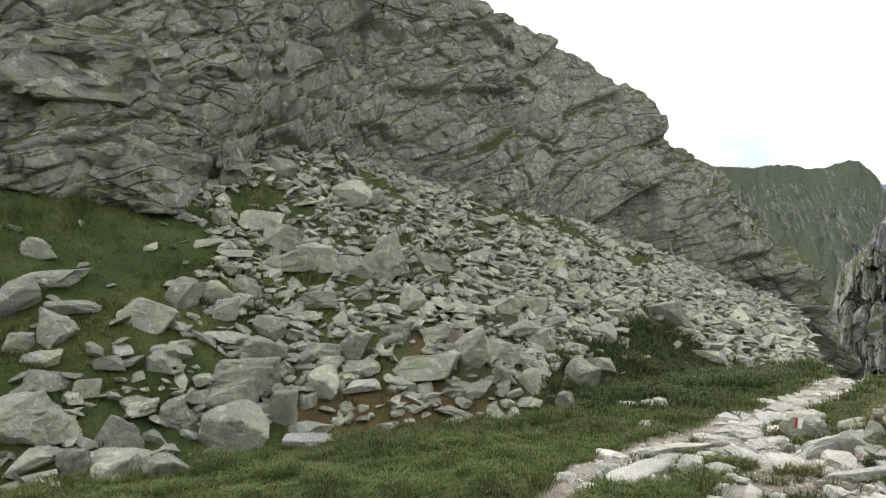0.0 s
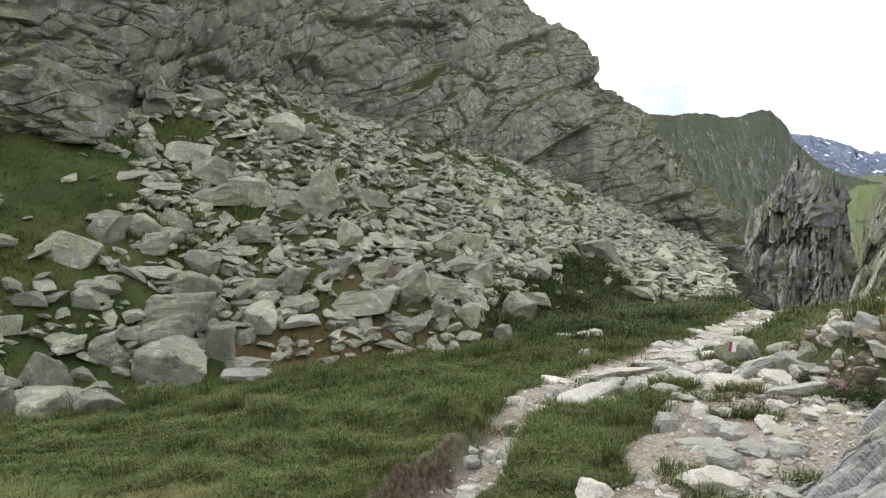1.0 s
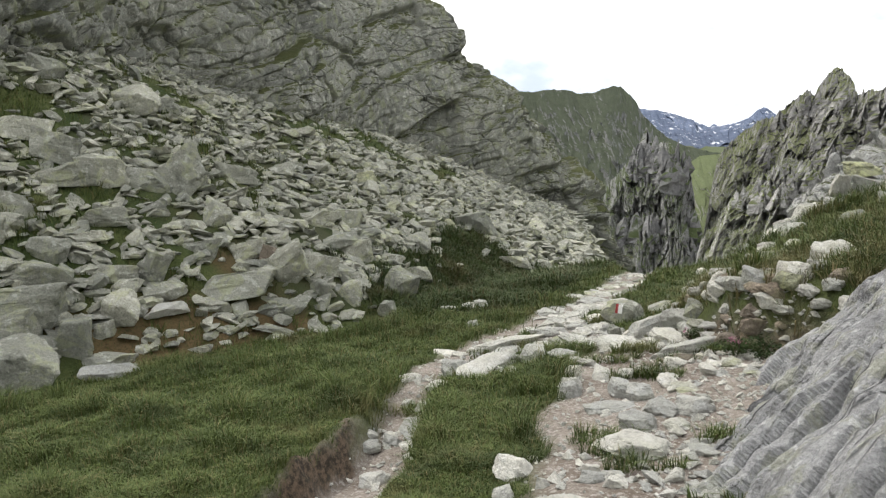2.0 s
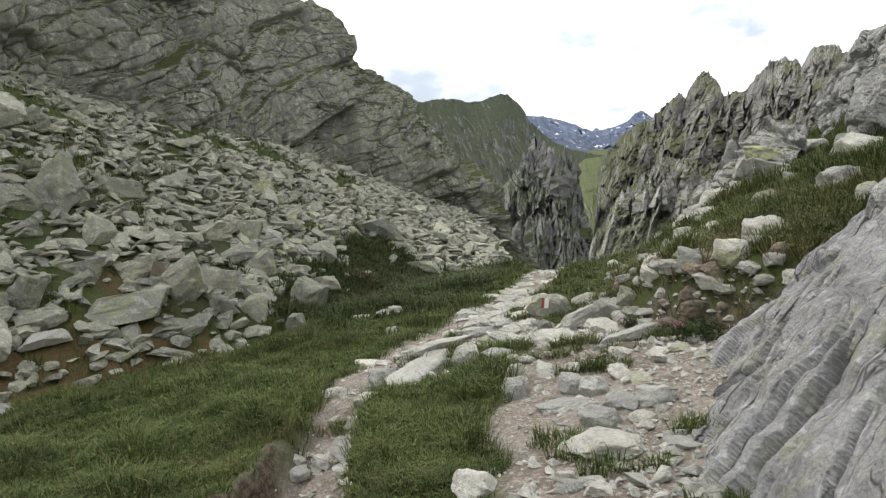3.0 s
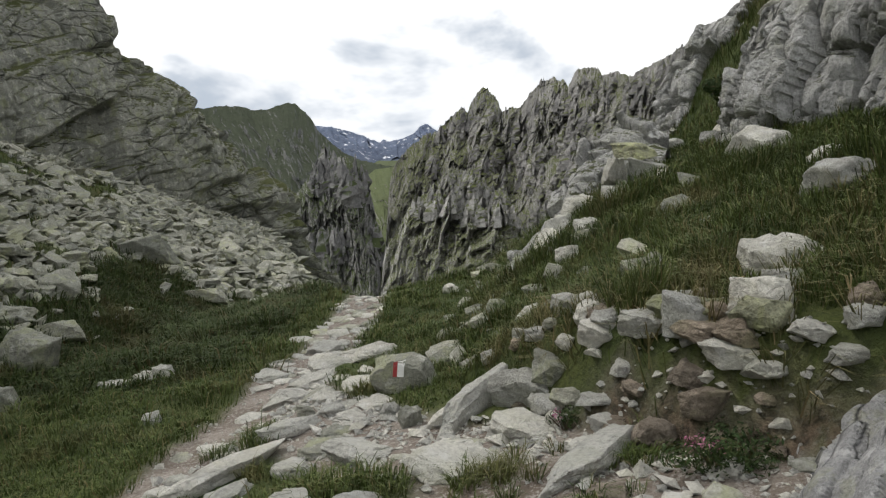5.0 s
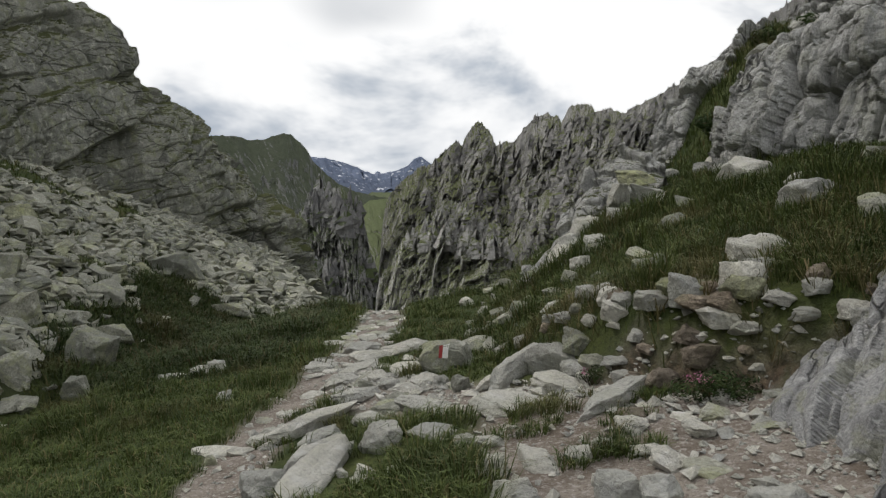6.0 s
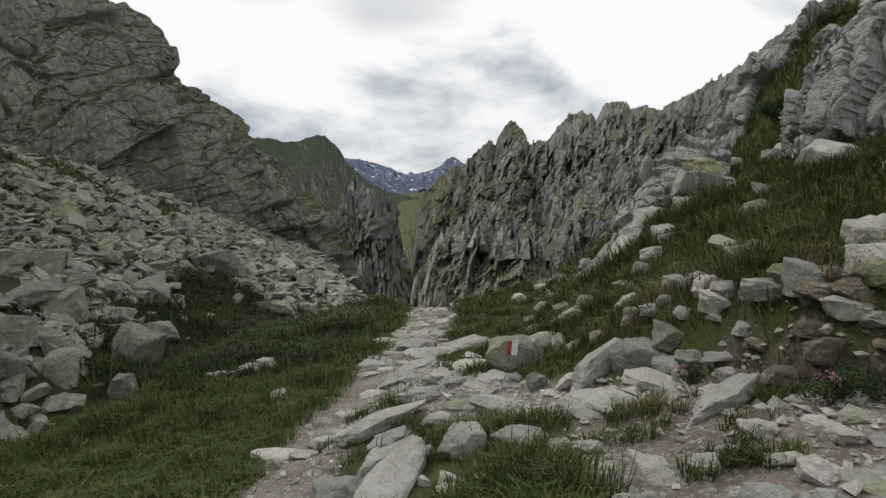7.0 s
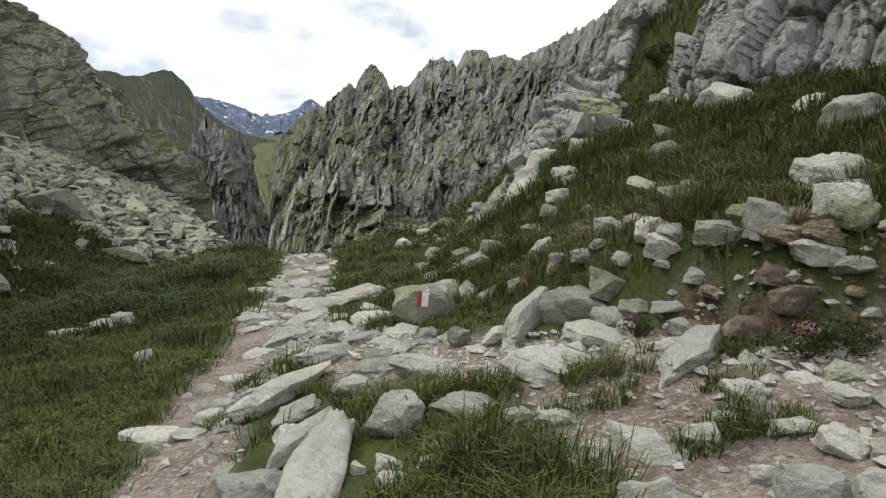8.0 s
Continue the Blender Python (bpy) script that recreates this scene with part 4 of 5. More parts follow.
boulder(-0.89, 6.80, 0.13, 0.10, 0.07, -14, 0, 'P')
boulder(1.50, 7.31, 0.46, 0.36, 0.27, -38, 0, 'P')
boulder(-0.00, 9.40, 0.17, 0.14, 0.13, -16, 0, 'R')
boulder(0.71, 12.64, 0.15, 0.12, 0.17, -14, 0, 'R')
boulder(0.11, 8.97, 0.14, 0.11, 0.12, -18, 0, 'R')
boulder(0.40, 8.17, 0.12, 0.10, 0.09, -23, 0, 'R')
boulder(-0.87, 10.25, 0.19, 0.15, 0.10, -7, 0, 'R')
boulder(0.46, 15.25, 0.28, 0.22, 0.16, -10, 0, 'R')
boulder(-3.40, 12.37, 0.27, 0.21, 0.20, 10, 0, 'P')
boulder(-4.01, 12.48, 0.44, 0.34, 0.14, 13, 0, 'P')
boulder(-3.55, 12.40, 0.47, 0.36, 0.15, 10, 0, 'P')
boulder(-2.87, 10.09, 0.17, 0.14, 0.15, 8, 0, 'P')
boulder(-1.44, 11.93, 0.33, 0.26, 0.10, -2, 0, 'P')
boulder(-1.97, 11.33, 0.41, 0.32, 0.13, 1, 0, 'R')
boulder(-1.35, 9.11, 0.18, 0.14, 0.10, -4, 0, 'R')
boulder(-1.29, 11.12, 0.48, 0.38, 0.15, -3, 0, 'P')
boulder(-1.21, 6.51, 0.08, 0.06, 0.08, -10, 0, 'R')
boulder(-1.02, 6.15, 0.06, 0.05, 0.07, -14, 0, 'P')
boulder(-0.66, 3.80, 0.27, 0.21, 0.15, 11, 0, 'P')
boulder(-0.66, 3.48, 0.12, 0.10, 0.10, 12, 0, 'P')
boulder(-0.46, 3.62, 0.09, 0.07, 0.07, 8, 0, 'P')
boulder(-0.04, 4.24, 0.48, 0.38, 0.15, 1, 0, 'P')
boulder(0.10, 4.96, 0.23, 0.18, 0.12, 0, 0, 'P')
boulder(-0.06, 5.31, 0.20, 0.16, 0.20, 1, 0, 'P')
boulder(0.33, 5.04, 0.28, 0.22, 0.16, -2, 0, 'P')
boulder(-0.02, 4.70, 0.27, 0.21, 0.13, 1, 0, 'R')
boulder(0.22, 4.69, 0.17, 0.14, 0.07, -1, 0, 'P')
boulder(0.38, 4.16, 0.19, 0.15, 0.07, -4, 0, 'P')
boulder(-0.23, 3.83, 0.12, 0.09, 0.07, 4, 0, 'P')
boulder(-0.19, 3.69, 0.16, 0.12, 0.07, 4, 0, 'P')
boulder(-0.09, 3.70, 0.13, 0.10, 0.07, 2, 0, 'R')
boulder(0.23, 3.71, 0.11, 0.09, 0.11, -2, 0, 'P')
boulder(-0.62, 5.49, 0.20, 0.16, 0.33, 7, 0, 'P')
boulder(-2.17, 4.90, 0.21, 0.16, 0.11, 24, 0, 'P')
boulder(-2.03, 5.06, 0.14, 0.11, 0.10, 22, 0, 'P')
boulder(-2.24, 5.02, 0.19, 0.15, 0.07, 25, 0, 'P')
boulder(-2.14, 5.69, 0.13, 0.10, 0.24, 21, 0, 'R')
boulder(-1.89, 4.42, 0.24, 0.18, 0.12, 24, 0, 'P')
boulder(-2.43, 6.47, 0.24, 0.19, 0.09, 21, 0, 'P')
boulder(0.62, 6.18, 0.17, 0.13, 0.10, -5, 0, 'R')
boulder(0.78, 6.41, 0.13, 0.11, 0.15, -6, 0, 'P')
boulder(0.18, 6.28, 0.17, 0.13, 0.07, 0, 0, 'P')
boulder(-0.06, 3.59, 0.12, 0.09, 0.07, 2, 0, 'P')
boulder(1.23, 10.80, 0.25, 0.19, 0.32, -23, 0, 'P')
boulder(1.73, 11.69, 0.37, 0.29, 0.20, -24, 0, 'P')
boulder(0.66, 8.44, 0.21, 0.17, 0.12, -28, 0, 'R')
boulder(0.67, 8.02, 0.16, 0.13, 0.14, -30, 0, 'R')
boulder(4.33, 14.09, 0.29, 0.23, 0.33, -30, 0, 'P')
boulder(3.66, 11.45, 0.69, 0.53, 0.36, -35, 0, 'P')
boulder(3.20, 9.48, 0.41, 0.32, 0.36, -41, 0, 'P')
boulder(2.36, 8.11, 0.47, 0.37, 0.24, -43, 0, 'P')
boulder(1.35, 7.00, 0.23, 0.18, 0.13, -44, 0, 'P')
boulder(1.09, 7.05, 0.10, 0.08, 0.12, -41, 0, 'R')
boulder(1.05, 7.29, 0.14, 0.11, 0.08, -39, 0, 'U')
boulder(2.99, 12.45, 0.30, 0.23, 0.24, -29, 0, 'R')
boulder(-1.66, 6.67, 1.05, 0.24, 0.21, 75, 0, 'P')
boulder(-1.77, 8.02, 0.95, 0.21, 0.19, 53, 0, 'P')
boulder(-1.43, 8.73, 0.53, 0.19, 0.13, 41, 0, 'P')
boulder(0.23, 7.98, 0.57, 0.19, 0.27, -30, 0, 'P')
boulder(-0.15, 8.17, 0.91, 0.20, 0.25, 52, 0, 'R')
boulder(0.26, 6.80, 0.80, 0.22, 0.15, 40, 0, 'R')
boulder(-0.44, 6.04, 0.36, 0.16, 0.08, 108, 0, 'P')
boulder(-1.71, 7.58, 0.51, 0.16, 0.11, 55, 0, 'P')
boulder(-1.72, 7.06, 0.62, 0.16, 0.14, 58, 0, 'P')


for k in range(46):
    y = pick.uniform(6.1, 8.6)
    d = abs(pick.gauss(0, 0.3))
    w = pick.uniform(0.09, 0.26) * (1.0 if d < 0.35 else 0.8)
    boulder(float(bank_x(y)) + d - 0.06, y, w, w * 0.7, w * pick.uniform(0.4, 0.7), pick.uniform(-60, 20), 0, pick.choice("RRPPU"), 0.05)


def bunch(name, mat, items, shapes):
    """Many stones joined into one mesh; each item is a centre, three sizes and three turns."""
    rng = np.random.RandomState(len(items))
    vs, fs, n = [], [], 0
    for (x, y, z, a, b, c, rx, ry, rz) in items:
        co, tri = shapes[rng.randint(len(shapes))]
        m = np.array(Euler((rx, ry, rz)).to_matrix())
        vs.append((co * (a, b, c)) @ m.T + (x, y, z))
        fs.append(tri + n)
        n += len(co)
    return mesh_object(name, np.concatenate(vs), np.concatenate(fs), mat)


def scatter_scree():
    rng = np.random.RandomState(8)
    n = 42000
    y = rng.uniform(-3, 45, n)
    s = rng.uniform(-0.5, 16, n)
    x = foot_x(y) - s
    size = np.clip(np.exp(rng.normal(-1.36, 0.46, n)), 0.10, 0.9)
    size *= 1 + 0.35 * smooth(4, 0, s)
    keep = y < lip_y(x) + 1.5
    keep &= rng.rand(n) > meadow(x, y) * np.where(size > 0.3, 0.985, 0.95)
    keep &= rng.rand(n) > heath(x, y) * 0.97
    keep &= rng.rand(n) < np.interp(s, [-0.5, 0, 0.6, 9, 16], [0.1, 0.35, 1, 1, 0.75])
    keep &= rng.rand(n) < np.interp(y, [-3, 7, 9, 45], [0.6, 0.8, 1.0, 1.0])
    keep &= rng.rand(n) < np.clip(0.085 / size ** 2, 0.0, 1) * 0.8
    for hx, hy, hr in placed:
        if hx < -4:
            keep &= np.hypot(x - hx, y - hy) > hr * 0.6 + size * 0.2
    x, y, size, s = x[keep], y[keep], size[keep], s[keep]
    z = land(x, y)
    near = np.argsort(np.where((y < 24) & (y > 3), -size, 9))[:190]
    alone = set(near.tolist())
    items = []
    for k in range(len(x)):
        a = size[k] * rng.uniform(0.9, 1.5)
        b = size[k] * rng.uniform(0.65, 1.0)
        c = size[k] * rng.uniform(0.2, 0.5)
        turn = rng.uniform(0, 2 * math.pi)
        if k in alone:
            boulder(x[k], y[k], a, b, c, math.degrees(turn), rng.uniform(-18, 18), "L" if rng.rand() < 0.04 else "R", 0.1)
            continue
        tip = rng.normal(0, 0.32, 2)
        items.append((x[k], y[k], z[k] + c * rng.uniform(0.18, 0.5), a, b, c, tip[0], tip[1] - 0.15, turn))
    ob = bunch("scree_stones", ROCK, items, COARSE)
    tagged(ob, "field of angular grey granite blocks covering the slope", "scree", kind="stuff")


scatter_scree()


def pebble_shape(seed):
    rng = np.random.RandomState(seed)
    co = np.array([(1, 0, 0), (-1, 0, 0), (0, 1, 0), (0, -1, 0), (0, 0, 1), (0, 0, -1)]) * 0.5 + rng.uniform(-0.16, 0.16, (6, 3))
    return co, np.array([(0, 2, 4), (2, 1, 4), (1, 3, 4), (3, 0, 4), (2, 0, 5), (1, 2, 5), (3, 1, 5), (0, 3, 5)])


PEBBLE = [pebble_shape(500 + k) for k in range(30)]


def scatter_trail():
    rng = np.random.RandomState(18)
    flat, pebbles, bank = [], [], []
    for _ in range(2600):           # slabs trodden into the trail
        y = rng.uniform(2.2, 18)
        c, w = (track_x(y), track_w(y)) if rng.rand() < 0.6 else (side_x(y), side_w(y))
        x = c + rng.uniform(-0.75, 1.3) * w + 0.25 * rng.randn() * (y > 7)
        if y > 10.5 and abs(x - track_x(y)) > track_w(y) * 1.3:
            continue
        size = rng.uniform(0.10, 0.36) * (0.8 if y < 5 else 1.15)
        if rng.rand() > np.interp(y, [2, 5.5, 7, 12, 18], [0.03, 0.06, 0.3, 0.42, 0.3]) or (x < track_x(y) + 0.9 * track_w(y) and y < 11 and rng.rand() < 0.88):
            continue
        if any(math.hypot(x - hx, y - hy) < hr * 0.8 + size * 0.45 for hx, hy, hr in placed):
            continue
        placed.append((x, y, size * 0.5))
        flat.append((x, y, size))
    for k, (x, y, size) in enumerate(flat):
        h = size * rng.uniform(0.22, 0.4)
        if k < 130:
            ob = new("paving_stone", hero_mesh(rng.randint(len(HERO)), PALE if rng.rand() < 0.6 else ROCK, True))
            ob.matrix_world = Matrix.Translation((x, y, land1(x, y) - h * 0.1)) @ Euler((rng.normal(0, 0.08), rng.normal(0, 0.08), rng.uniform(0, 6.28))).to_matrix().to_4x4() @ Matrix.Diagonal((size * 1.25, size * 0.85, h, 1))
            tagged(ob, "flat worn granite stone trodden into the trail", "stone", "paving stones of the trail")
    n = 15000                       # gravel
    y = rng.uniform(1.8, 14, n)
    west = rng.rand(n) < 0.35
    c, w = np.where(west, track_x(y), side_x(y)), np.where(west, track_w(y), side_w(y))
    x = c + rng.uniform(-1.1, 1.25, n) * w
    keep = rng.rand(n) < np.where(west, 0.10, 0.25) + np.where(west, 0.15, 0.4) * (x > c)
    x, y = x[keep], y[keep]
    size = np.minimum(0.14, 0.018 + rng.exponential(0.022, len(x)))
    z = land(x, y) + size * 0.12
    for k in range(len(x)):
        a = size[k]
        pebbles.append((x[k], y[k], z[k], a * rng.uniform(0.9, 1.5), a, a * rng.uniform(0.45, 0.8), rng.normal(0, 0.2), rng.normal(0, 0.2), rng.uniform(0, 6.28)))
    tagged(bunch("gravel", PALE, pebbles, PEBBLE), "loose pale gravel and pebbles on the dirt", "gravel", kind="stuff")
    for _ in range(380):            # half-buried rocks of the eastern slope
        y = rng.uniform(6.2, 22)
        d = abs(rng.normal(0, 2.2)) * (0.35 if y < 8.6 and rng.rand() < 0.6 else 1)
        x = bank_x(y) + d
        if y > lip_y(x) + 0.3 or rng.rand() > np.interp(d, [0, 1.0, 2.5, 8], [1.0, 0.6, 0.2, 0.1]):
            continue
        size = float(np.clip(np.exp(rng.normal(-1.75, 0.5)), 0.07, 0.5))
        if any(math.hypot(x - hx, y - hy) < hr * 0.85 + size * 0.4 for hx, hy, hr in placed):
            continue
        c = size * rng.uniform(0.4, 0.75)
        bank.append((x, y, land1(x, y) + c * 0.15, size * rng.uniform(1, 1.5), size, c, rng.normal(0, 0.25), rng.normal(0, 0.25), rng.uniform(0, 6.28)))
    tagged(bunch("bank_stones", ROCK, bank, COARSE), "half-buried grey stones in the grassy slope", "stones", kind="stuff")


scatter_trail()


# ---------------------------------------------------------------- grass
def blades(name, mat, x, y, count, tall, wide, spread, seed, droop=0.5):
    """Clumps of bent blades at x, y; count, tall, wide and spread are arrays."""
    rng = np.random.RandomState(seed)
    k = np.repeat(np.arange(len(x)), count)
    n = len(k)
    a = rng.uniform(0, 2 * np.pi, n)
    r = spread[k] * np.sqrt(rng.rand(n))
    bx, by = x[k] + r * np.cos(a), y[k] + r * np.sin(a)
    bz = land(bx, by) - 0.01
    h = tall[k] * rng.uniform(0.55, 1.15, n)
    w = wide[k] * rng.uniform(0.7, 1.3, n)
    ang = a + rng.normal(0, 0.9, n)
    out = np.stack([np.cos(ang), np.sin(ang), 0 * ang], 1)
    lean = h * rng.uniform(0.15, 1.0, n) * droop
    turn = ang + np.pi / 2 + rng.normal(0, 0.6, n)
    side = np.stack([np.cos(turn), np.sin(turn), 0 * ang], 1) * w[:, None] * 0.5
    base = np.stack([bx, by, bz], 1)
    mid = base + out * (lean * 0.35)[:, None] + np.stack([0 * h, 0 * h, h * 0.62], 1)
    tip = base + out * lean[:, None] + np.stack([0 * h, 0 * h, h * (1 - 0.25 * droop)], 1)
    v = np.stack([base - side, base + side, mid - side * 0.75, mid + side * 0.75, tip], 1).reshape(-1, 3)
    o = (np.arange(n) * 5)[:, None]
    f = np.concatenate([o + (0, 1, 2), o + (1, 3, 2), o + (2, 3, 4)], 1).reshape(-1, 3)
    return mesh_object(name, v, f, mat)


def scatter_grass():
    rng = np.random.RandomState(28)
    n = 160000
    a = np.radians(rng.uniform(-80, 58, n))
    r = 1.2 + 28 * rng.rand(n) ** 1.8
    x, y = -0.6 + r * np.sin(a), 0.8 + r * np.cos(a)
    bare = dirt(x, y)
    s = foot_x(y) - x
    green = (1 - smooth(0.15, 0.5, bare)) * np.where(s > 0.3, np.maximum(np.where(y < 10.5, 0.75, 0.25 + 0.6 * smooth(0.1, 0.4, fbm2(x, y, 1.1, 2, 93))), meadow(x, y)), 1.0)
    tuft = np.maximum((0.5 + 0.5 * smooth(-0.3, 0.35, fbm2(x, y, 0.8, 3, 91))) * (1 - 0.4 * dry(x, y)), 1.0 * (x > bank_x(y) + 0.15))
    keep = (rng.rand(n) < green * tuft) & (y < lip_y(x) + 0.5) & (heath(x, y) < 0.4) & ~((x > 0.5) & (y < 6.3) & (x < 3.0))
    x, y, r, s = x[keep], y[keep], r[keep], s[keep]
    for hx, hy, hr in (h for h in placed if h[2] > 0.07 and h[0] > -9.5):
        m = np.hypot(x - hx, y - hy) > hr * 0.8 + 0.04
        x, y, r, s = x[m], y[m], r[m], s[m]
    far = r / 8
    lush = (0.5 + 0.75 * smooth(-0.25, 0.5, fbm2(x, y, 1.1, 3, 95))) * (0.65 + 0.8 * smooth(0.0, 0.5, fbm2(x, y, 0.35, 2, 97)))
    lush = np.where(x > bank_x(y) + 0.15, np.maximum(lush, 0.75), lush)
    tall = np.clip((0.17 + 0.02 * far) * lush * np.where(s > 0, 0.85, 1.0) * np.where(x > bank_x(y) + 0.5, 1.3, 1.0), 0.05, 0.42)
    wide = 0.0032 + 0.0052 * far
    count = np.clip(12 - 2.5 * far, 4, 11).astype(int)
    spread = 0.05 + 0.05 * far
    ob = blades("grass", GRASS, x, y, count, tall, wide, spread, 5, 1.15)
    tagged(ob, "green alpine grass with dry brown tufts", "grass", kind="stuff")
    n = 5200
    x, y = rng.uniform(-7, -2, n), rng.uniform(11, 22, n)
    m = rng.rand(n) < heath(x, y) + 0.02
    x, y = x[m], y[m]
    one = np.ones(len(x))
    ob = blades("heath_shrubs", HEATH, x, y, (one * 14).astype(int), 0.27 * one * rng.uniform(0.4, 1.3, len(x)) * (0.6 + 0.7 * smooth(-0.2, 0.4, fbm2(x, y, 0.9, 2, 57))), 0.02 * one, 0.22 * one, 6, 1.3)
    tagged(ob, "low dark green heath at the foot of the scree", "heath", kind="stuff")


scatter_grass()


def scatter_tufts():
    rng = np.random.RandomState(38)
    n = 210
    y = rng.uniform(5.6, 9.0, n)
    d = np.abs(rng.normal(0.4, 1.0, n)) + 0.12
    x = bank_x(y) + d
    keep = (y < lip_y(x) - 0.2) & (rng.rand(n) < 0.75)
    x, y = x[keep], y[keep]
    one = np.ones(len(x))
    ob = blades("dry_tufts", STRAW, x, y, (one * 34).astype(int), 0.24 * one * rng.uniform(0.6, 1.2, len(x)), 0.007 * one, 0.05 * one, 9, 1.6)
    tagged(ob, "drooping tufts of dry straw-coloured grass on the bank", "grass", kind="stuff")


scatter_tufts()


def trail_tufts():
    rng = np.random.RandomState(48)
    spots = ((-0.15, 4.13), (0.07, 3.89), (-0.31, 4.43), (0.51, 4.47), (0.52, 6.79), (-0.27, 6.86), (0.05, 6.02), (-2.04, 5.58), (-1.54, 4.73), (0.55, 3.41), (-0.21, 6.95), (-0.13, 6.75), (-1.78, 8.94),
             (-1.91, 8.67), (-0.32, 6.54), (-0.72, 6.56), (-1.3, 6.97), (-2.01, 7.75), (0.08, 5.94), (0.11, 6.35), (-1.52, 7.89), (0.5, 6.73), (-0.17, 9.32), (-0.19, 5.96))
    for k, (cx, cy) in enumerate(spots):
        m = rng.randint(5, 11)
        x, y, one = cx + rng.normal(0, 0.09, m), cy + rng.normal(0, 0.07, m), np.ones(m)
        ob = blades("grass_tuft", GRASS, x, y, (one * 30).astype(int), 0.12 * one * rng.uniform(0.6, 1.3, m), 0.006 * one, 0.05 * one, 60 + k, 1.3)
        tagged(ob, "green tuft of grass between the stones of the trail", "grass", "grass tufts of the trail")


trail_tufts()


# ---------------------------------------------------------------- big blocks at the foot of the cliff
def cliff_block(k, x, y, z, w, d, h, turn, lean=0):
    co, tri = MASSIF[k]
    m = Matrix.Translation((x, y, z)) @ Euler((radians(pick.uniform(-6, 4)), radians(lean), radians(turn))).to_matrix().to_4x4() @ Matrix.Diagonal((w * 1.1, d * 1.2, h * 1.1, 1))
    co = co @ np.array(m.to_3x3()).T + np.array(m.translation)
    out = co - co.mean(0)
    out /= np.linalg.norm(out, axis=1, keepdims=True)
    co = co + out * (0.16 * blocks(co, (1.3, 1.3, 0.5), 5, 0.8, 0.9, 0.5) + 0.05 * blocks(co, (0.5, 0.5, 0.25), 9, 0.8, 0.9, 0.6) + 0.04 * fbm(co / 0.4, 3, 3))[:, None]
    ob = mesh_object("cliff_block", co, tri, CLIFF)
    return tagged(ob, "massive grey granite block jutting from the cliff foot", "rock", "blocks of the cliff foot")


cliff_block(0, -13.6, 8.5, 3.2, 2.5, 1.9, 1.4, 59, 4)
cliff_block(1, -14.6, 8.5, 4.5, 3.4, 2.2, 1.6, 61, -6)
cliff_block(2, -15.4, 7.9, 5.6, 4.3, 2.7, 2.0, 64, -8)
cliff_block(3, -15.5, 13.5, 6.7, 3.1, 2.2, 2.2, 50, 8)
cliff_block(0, -14.1, 10.5, 4.1, 1.1, 0.8, 2.1, 55, 12)
cliff_block(1, -13.3, 10.6, 3.7, 0.7, 0.6, 1.2, 53, -6)
cliff_block(2, -14.8, 6.6, 3.2, 1.8, 1.3, 0.9, 66, 0)
cliff_block(3, -15.6, 6.6, 4.3, 2.5, 1.7, 1.1, 68, -5)
cliff_block(0, -15.8, 10.5, 6.8, 2.1, 1.5, 1.7, 58, 14)


# blocks that belong to the outcrop at the edge of the gorge
for name, mat, k, at, size, turn, lean in (
        ("lichen_slab", LICHEN, 3, (2.72, 12.95, 1.70), (0.62, 0.5, 0.24), -20, -4), ("block", PALE, 7, (2.4, 12.9, 1.35), (0.42, 0.45, 0.55), 20, 8),
        ("block", PALE, 9, (2.85, 12.85, 1.42), (0.6, 0.45, 0.36), -10, 6), ("block", PALE, 12, (2.35, 12.6, 1.02), (0.5, 0.5, 0.5), 30, -12),
        ("block", PALE, 14, (1.45, 12.5, 0.35), (0.42, 0.4, 0.8), 0, 12), ("block", PALE, 16, (1.15, 12.7, 0.05), (0.5, 0.4, 0.45), 50, 6),
        ("block", PALE, 17, (1.75, 12.9, 0.62), (0.55, 0.45, 0.5), 15, -8), ("block", PALE, 19, (2.05, 13.2, 0.9), (0.5, 0.5, 0.45), 40, 5)):
    ob = new(name, hero_mesh(k, mat))
    ob.matrix_world = Matrix.Translation(at) @ Euler((0.06, radians(lean), radians(turn))).to_matrix().to_4x4() @ Matrix.Diagonal((*size, 1))
    ob.parent = outcrop
    tagged(ob, "flat block covered with yellow lichen" if name == "lichen_slab" else "")


# ---------------------------------------------------------------- the waymarked stone
def paint_look(color):
    def build(n):
        p = where(n)
        worn = n.ramp(n.noise(p, 60, 5, 0.7), 0.6, 0.7, 0.0, 0.8)
        return n.mix(worn, color, (0.3, 0.29, 0.27)), 0.7, n.bump(n.noise(p, 90, 4), 0.3, 0.01)
    return build


RED, WHITE = material("red_paint", paint_look((0.34, 0.05, 0.05))), material("white_paint", paint_look((0.78, 0.77, 0.75)))


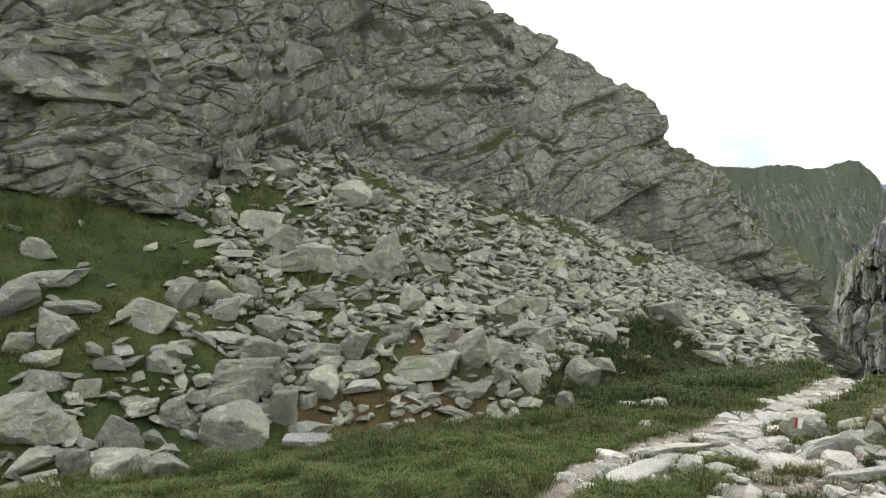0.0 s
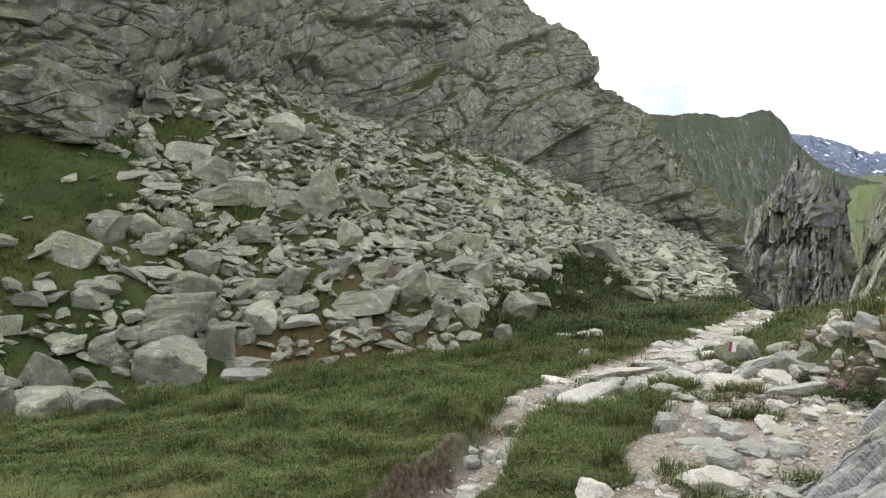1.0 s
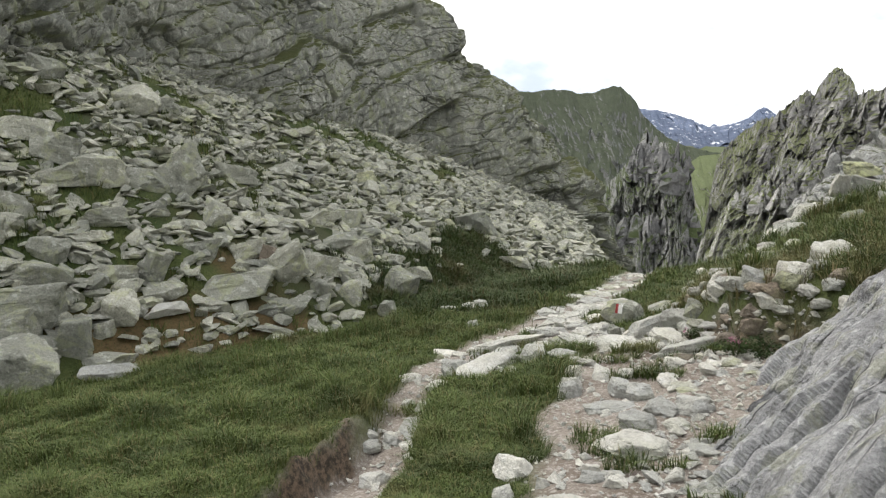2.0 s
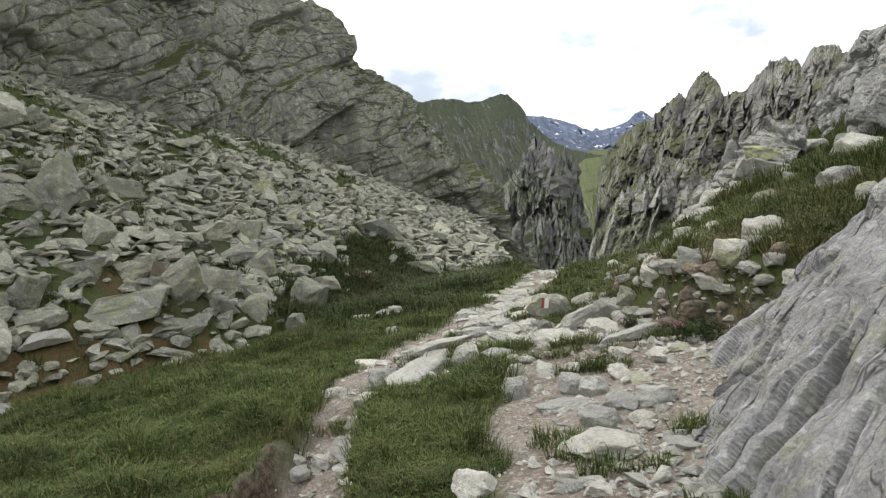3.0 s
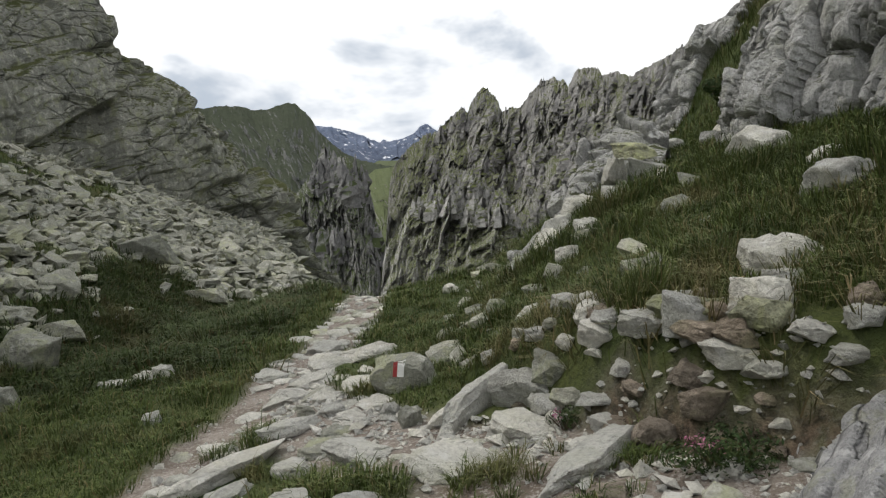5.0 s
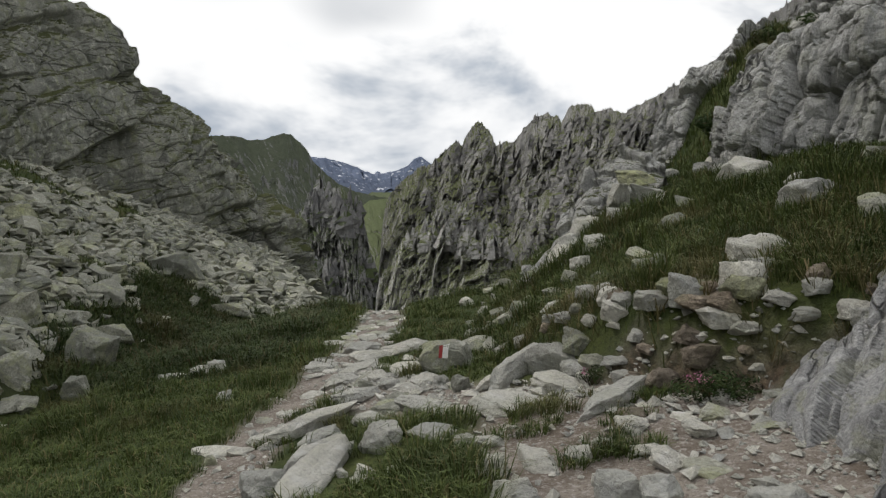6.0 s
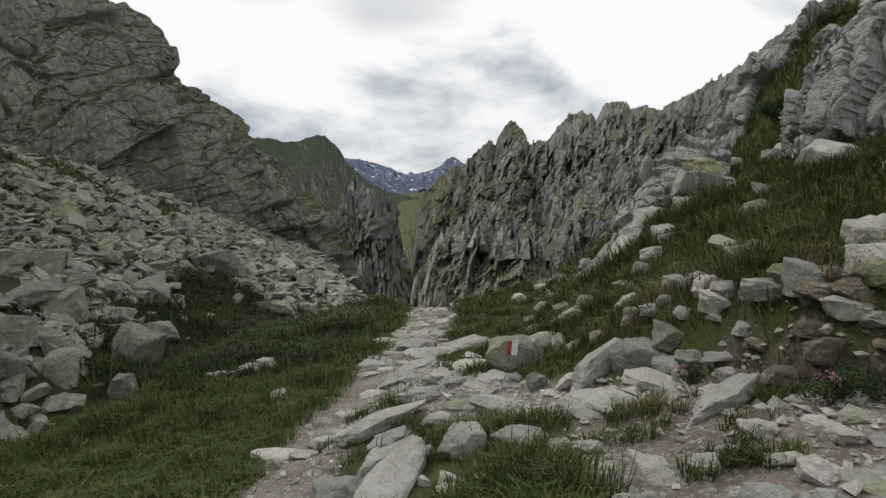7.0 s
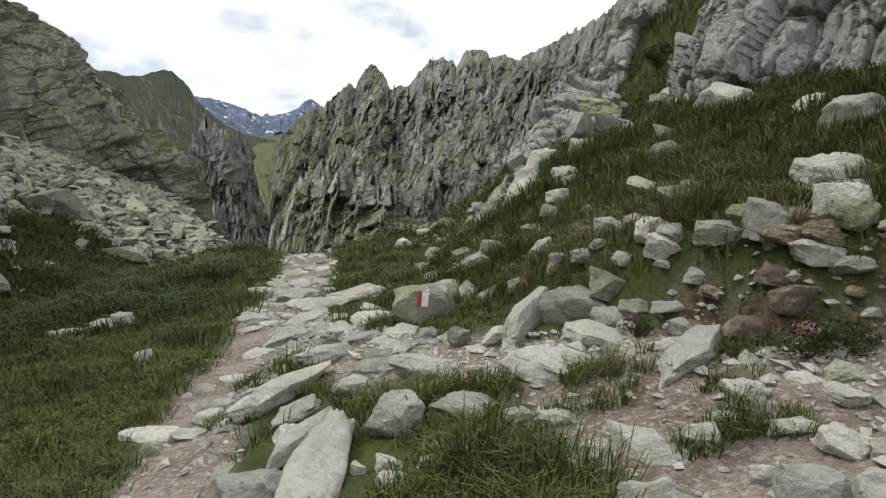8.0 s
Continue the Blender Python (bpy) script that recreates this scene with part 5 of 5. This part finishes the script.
def waymark(x, y, turn):
    stone = new("waymark_stone", None)
    z = land1(x, y)
    m = Matrix.Translation((x, y, z + 0.10)) @ Matrix.Rotation(radians(turn), 4, "Z")
    co, tri = WORN[4]
    co = np.clip(co, (-0.5, -0.36, -0.5), (0.5, 0.5, 0.42)) * (0.6, 0.42, 0.36)
    world_co = np.array([m @ Vector(c) for c in co])
    body = mesh_object("stone", world_co, tri, ROCK, stone, shade=False)
    tree = BVHTree.FromPolygons([Vector(c) for c in world_co], tri.tolist())
    for name, mat, x0, wide in (("red_stripe", RED, -0.10, 0.034), ("white_stripe", WHITE, -0.065, 0.055)):
        vs, fs = [], []
        for j in range(9):
            for i in range(4):
                at, way = m @ Vector((x0 + wide * i / 3 + 0.01 * j / 8, -1.5, 0.02 + 0.125 * j / 8)), m.to_3x3() @ Vector((0, 1, 0))
                hit, normal, _, _ = tree.ray_cast(at, way)
                if hit is None:
                    hit, normal, _, _ = tree.find_nearest(at + way * 1.3)
                vs.append(hit + normal * 0.004)
        fs = [(j * 4 + i, j * 4 + i + 1, j * 4 + i + 5, j * 4 + i + 4) for j in range(8) for i in range(3)]
        ob = mesh_object(name, [tuple(v) for v in vs], fs, mat, stone)
        tagged(ob, name.split("_")[0] + " painted trail blaze")
    return tagged(stone, "grey boulder with a red and white painted trail blaze", "rock")


waymark(-0.53, 9.33, -11)


# ---------------------------------------------------------------- shrubs
def petal_look(a, b):
    return lambda n: (n.mix(n.add("ShaderNodeNewGeometry").outputs["Random Per Island"], a, b), 0.6, None)


PINK = material("alpenrose_blossom", petal_look((0.36, 0.10, 0.20), (0.55, 0.24, 0.36)))
LEAF = material("shrub_leaf", blade_look((0.022, 0.045, 0.012), (0.06, 0.085, 0.024), (0.07, 0.06, 0.025)))
TWIG = material("twig", petal_look((0.06, 0.045, 0.03), (0.11, 0.08, 0.055)))


def leaf_cloud(name, mat, centre, radii, count, size, seed, parent, lobes=5):
    """Small leaves spread over an uneven clump of lobes."""
    rng = np.random.RandomState(seed)
    mids = rng.normal(0, 0.42, (lobes, 3)) * radii + centre
    mids[:, 2] = np.maximum(mids[:, 2], centre[2] - radii[2] * 0.3)
    own = rng.randint(0, lobes, count)
    dirs = rng.normal(0, 1, (count, 3))
    dirs /= np.linalg.norm(dirs, axis=1, keepdims=True)
    at = mids[own] + dirs * np.array(radii) * (0.55 * rng.rand(count) ** 0.4)[:, None]
    a = np.cross(dirs, rng.normal(0, 1, (count, 3)))
    a /= np.linalg.norm(a, axis=1, keepdims=True)
    b = np.cross(dirs, a) * 0.4 + dirs * 0.3
    s = (size * rng.uniform(0.6, 1.3, count))[:, None]
    v = np.stack([at - a * s, at + b * s * 0.6, at + a * s, at - b * s * 0.6], 1).reshape(-1, 3)
    f = (np.arange(count) * 4)[:, None] + np.arange(4)
    return mesh_object(name, v, f, mat, parent)


def stems(centre, radii, seed, parent, count=9):
    rng = random.Random(seed)
    bm = bmesh.new()
    for _ in range(count):
        foot = Vector(centre) + Vector((rng.gauss(0, 0.1) * radii[0], rng.gauss(0, 0.1) * radii[1], -radii[2]))
        head = Vector(centre) + Vector((rng.gauss(0, 0.5) * radii[0], rng.gauss(0, 0.5) * radii[1], rng.uniform(0, 0.6) * radii[2]))
        way = head - foot
        got = bmesh.ops.create_cone(bm, segments=5, radius1=0.006 + 0.01 * radii[0], radius2=0.002, depth=way.length)
        bmesh.ops.transform(bm, matrix=Matrix.Translation((foot + head) / 2) @ way.to_track_quat("Z", "Y").to_matrix().to_4x4(), verts=got["verts"])
    me = bpy.data.meshes.new("stems")
    bm.to_mesh(me)
    bm.free()
    me.materials.append(TWIG)
    ob = new("stems", me)
    ob.parent = parent
    return ob


def shrub(name, x, y, z, radii, leaves, size, seed, label, blossoms=0):
    top = new(name, None)
    centre = (x, y, z + radii[2] * 0.7)
    stems(centre, radii, seed, top)
    leaf_cloud("foliage", LEAF, centre, radii, leaves, size, seed, top, 7)
    if blossoms:
        tagged(leaf_cloud("blossom", PINK, (x - radii[0] * 0.45, y - radii[1] * 0.3, centre[2] + radii[2] * 0.45), tuple(r * 0.45 for r in radii), blossoms, size * 0.75, seed + 1, top, 4), "pink blossom clusters")
    return tagged(top, label, "shrub")


shrub("alpenrose", 0.8, 6.5, land1(0.8, 6.5), (0.26, 0.2, 0.13), 2600, 0.016, 3, "dark green alpenrose shrub with pink blossoms on gravel", 70)
shrub("alpenrose", 0.3, 7.4, land1(0.3, 7.4), (0.12, 0.1, 0.08), 500, 0.014, 4, "small alpenrose with pink blossoms between stones", 30)


def ledge_shrub(x, y, z, r, seed):
    return shrub("ledge_shrub", x, y, z - r * 0.5, (r, r, r * 0.8), int(900 + 700 * r), 0.05 + 0.02 * r, seed, "dark green shrub growing from a cliff ledge")


ledge_shrub(-16.4, 14.3, 8.6, 0.8, 15)
ledge_shrub(-15.9, 9.1, 7.5, 0.6, 16)
ledge_shrub(6.6, 16.2, land1(6.6, 16.2), 0.35, 18)
ledge_shrub(7.4, 16.0, land1(7.4, 16.0), 0.4, 19)
ledge_shrub(5.4, 15.9, land1(5.4, 15.9), 0.3, 20)


# stones strewn over the upper grass
for x, y, w, h in ((4.6, 14.2, 0.5, 0.3), (5.2, 13.6, 0.4, 0.22), (4.2, 15.4, 0.6, 0.4), (6.4, 16.0, 0.5, 0.35), (7.2, 15.9, 0.6, 0.4), (5.0, 12.2, 0.45, 0.25), (6.2, 12.8, 0.7, 0.35), (7.3, 12.3, 0.6, 0.4), (4.0, 12.6, 0.35, 0.22)):
    boulder(x, y, w, w * 0.75, h, pick.uniform(0, 180), 0, "P")
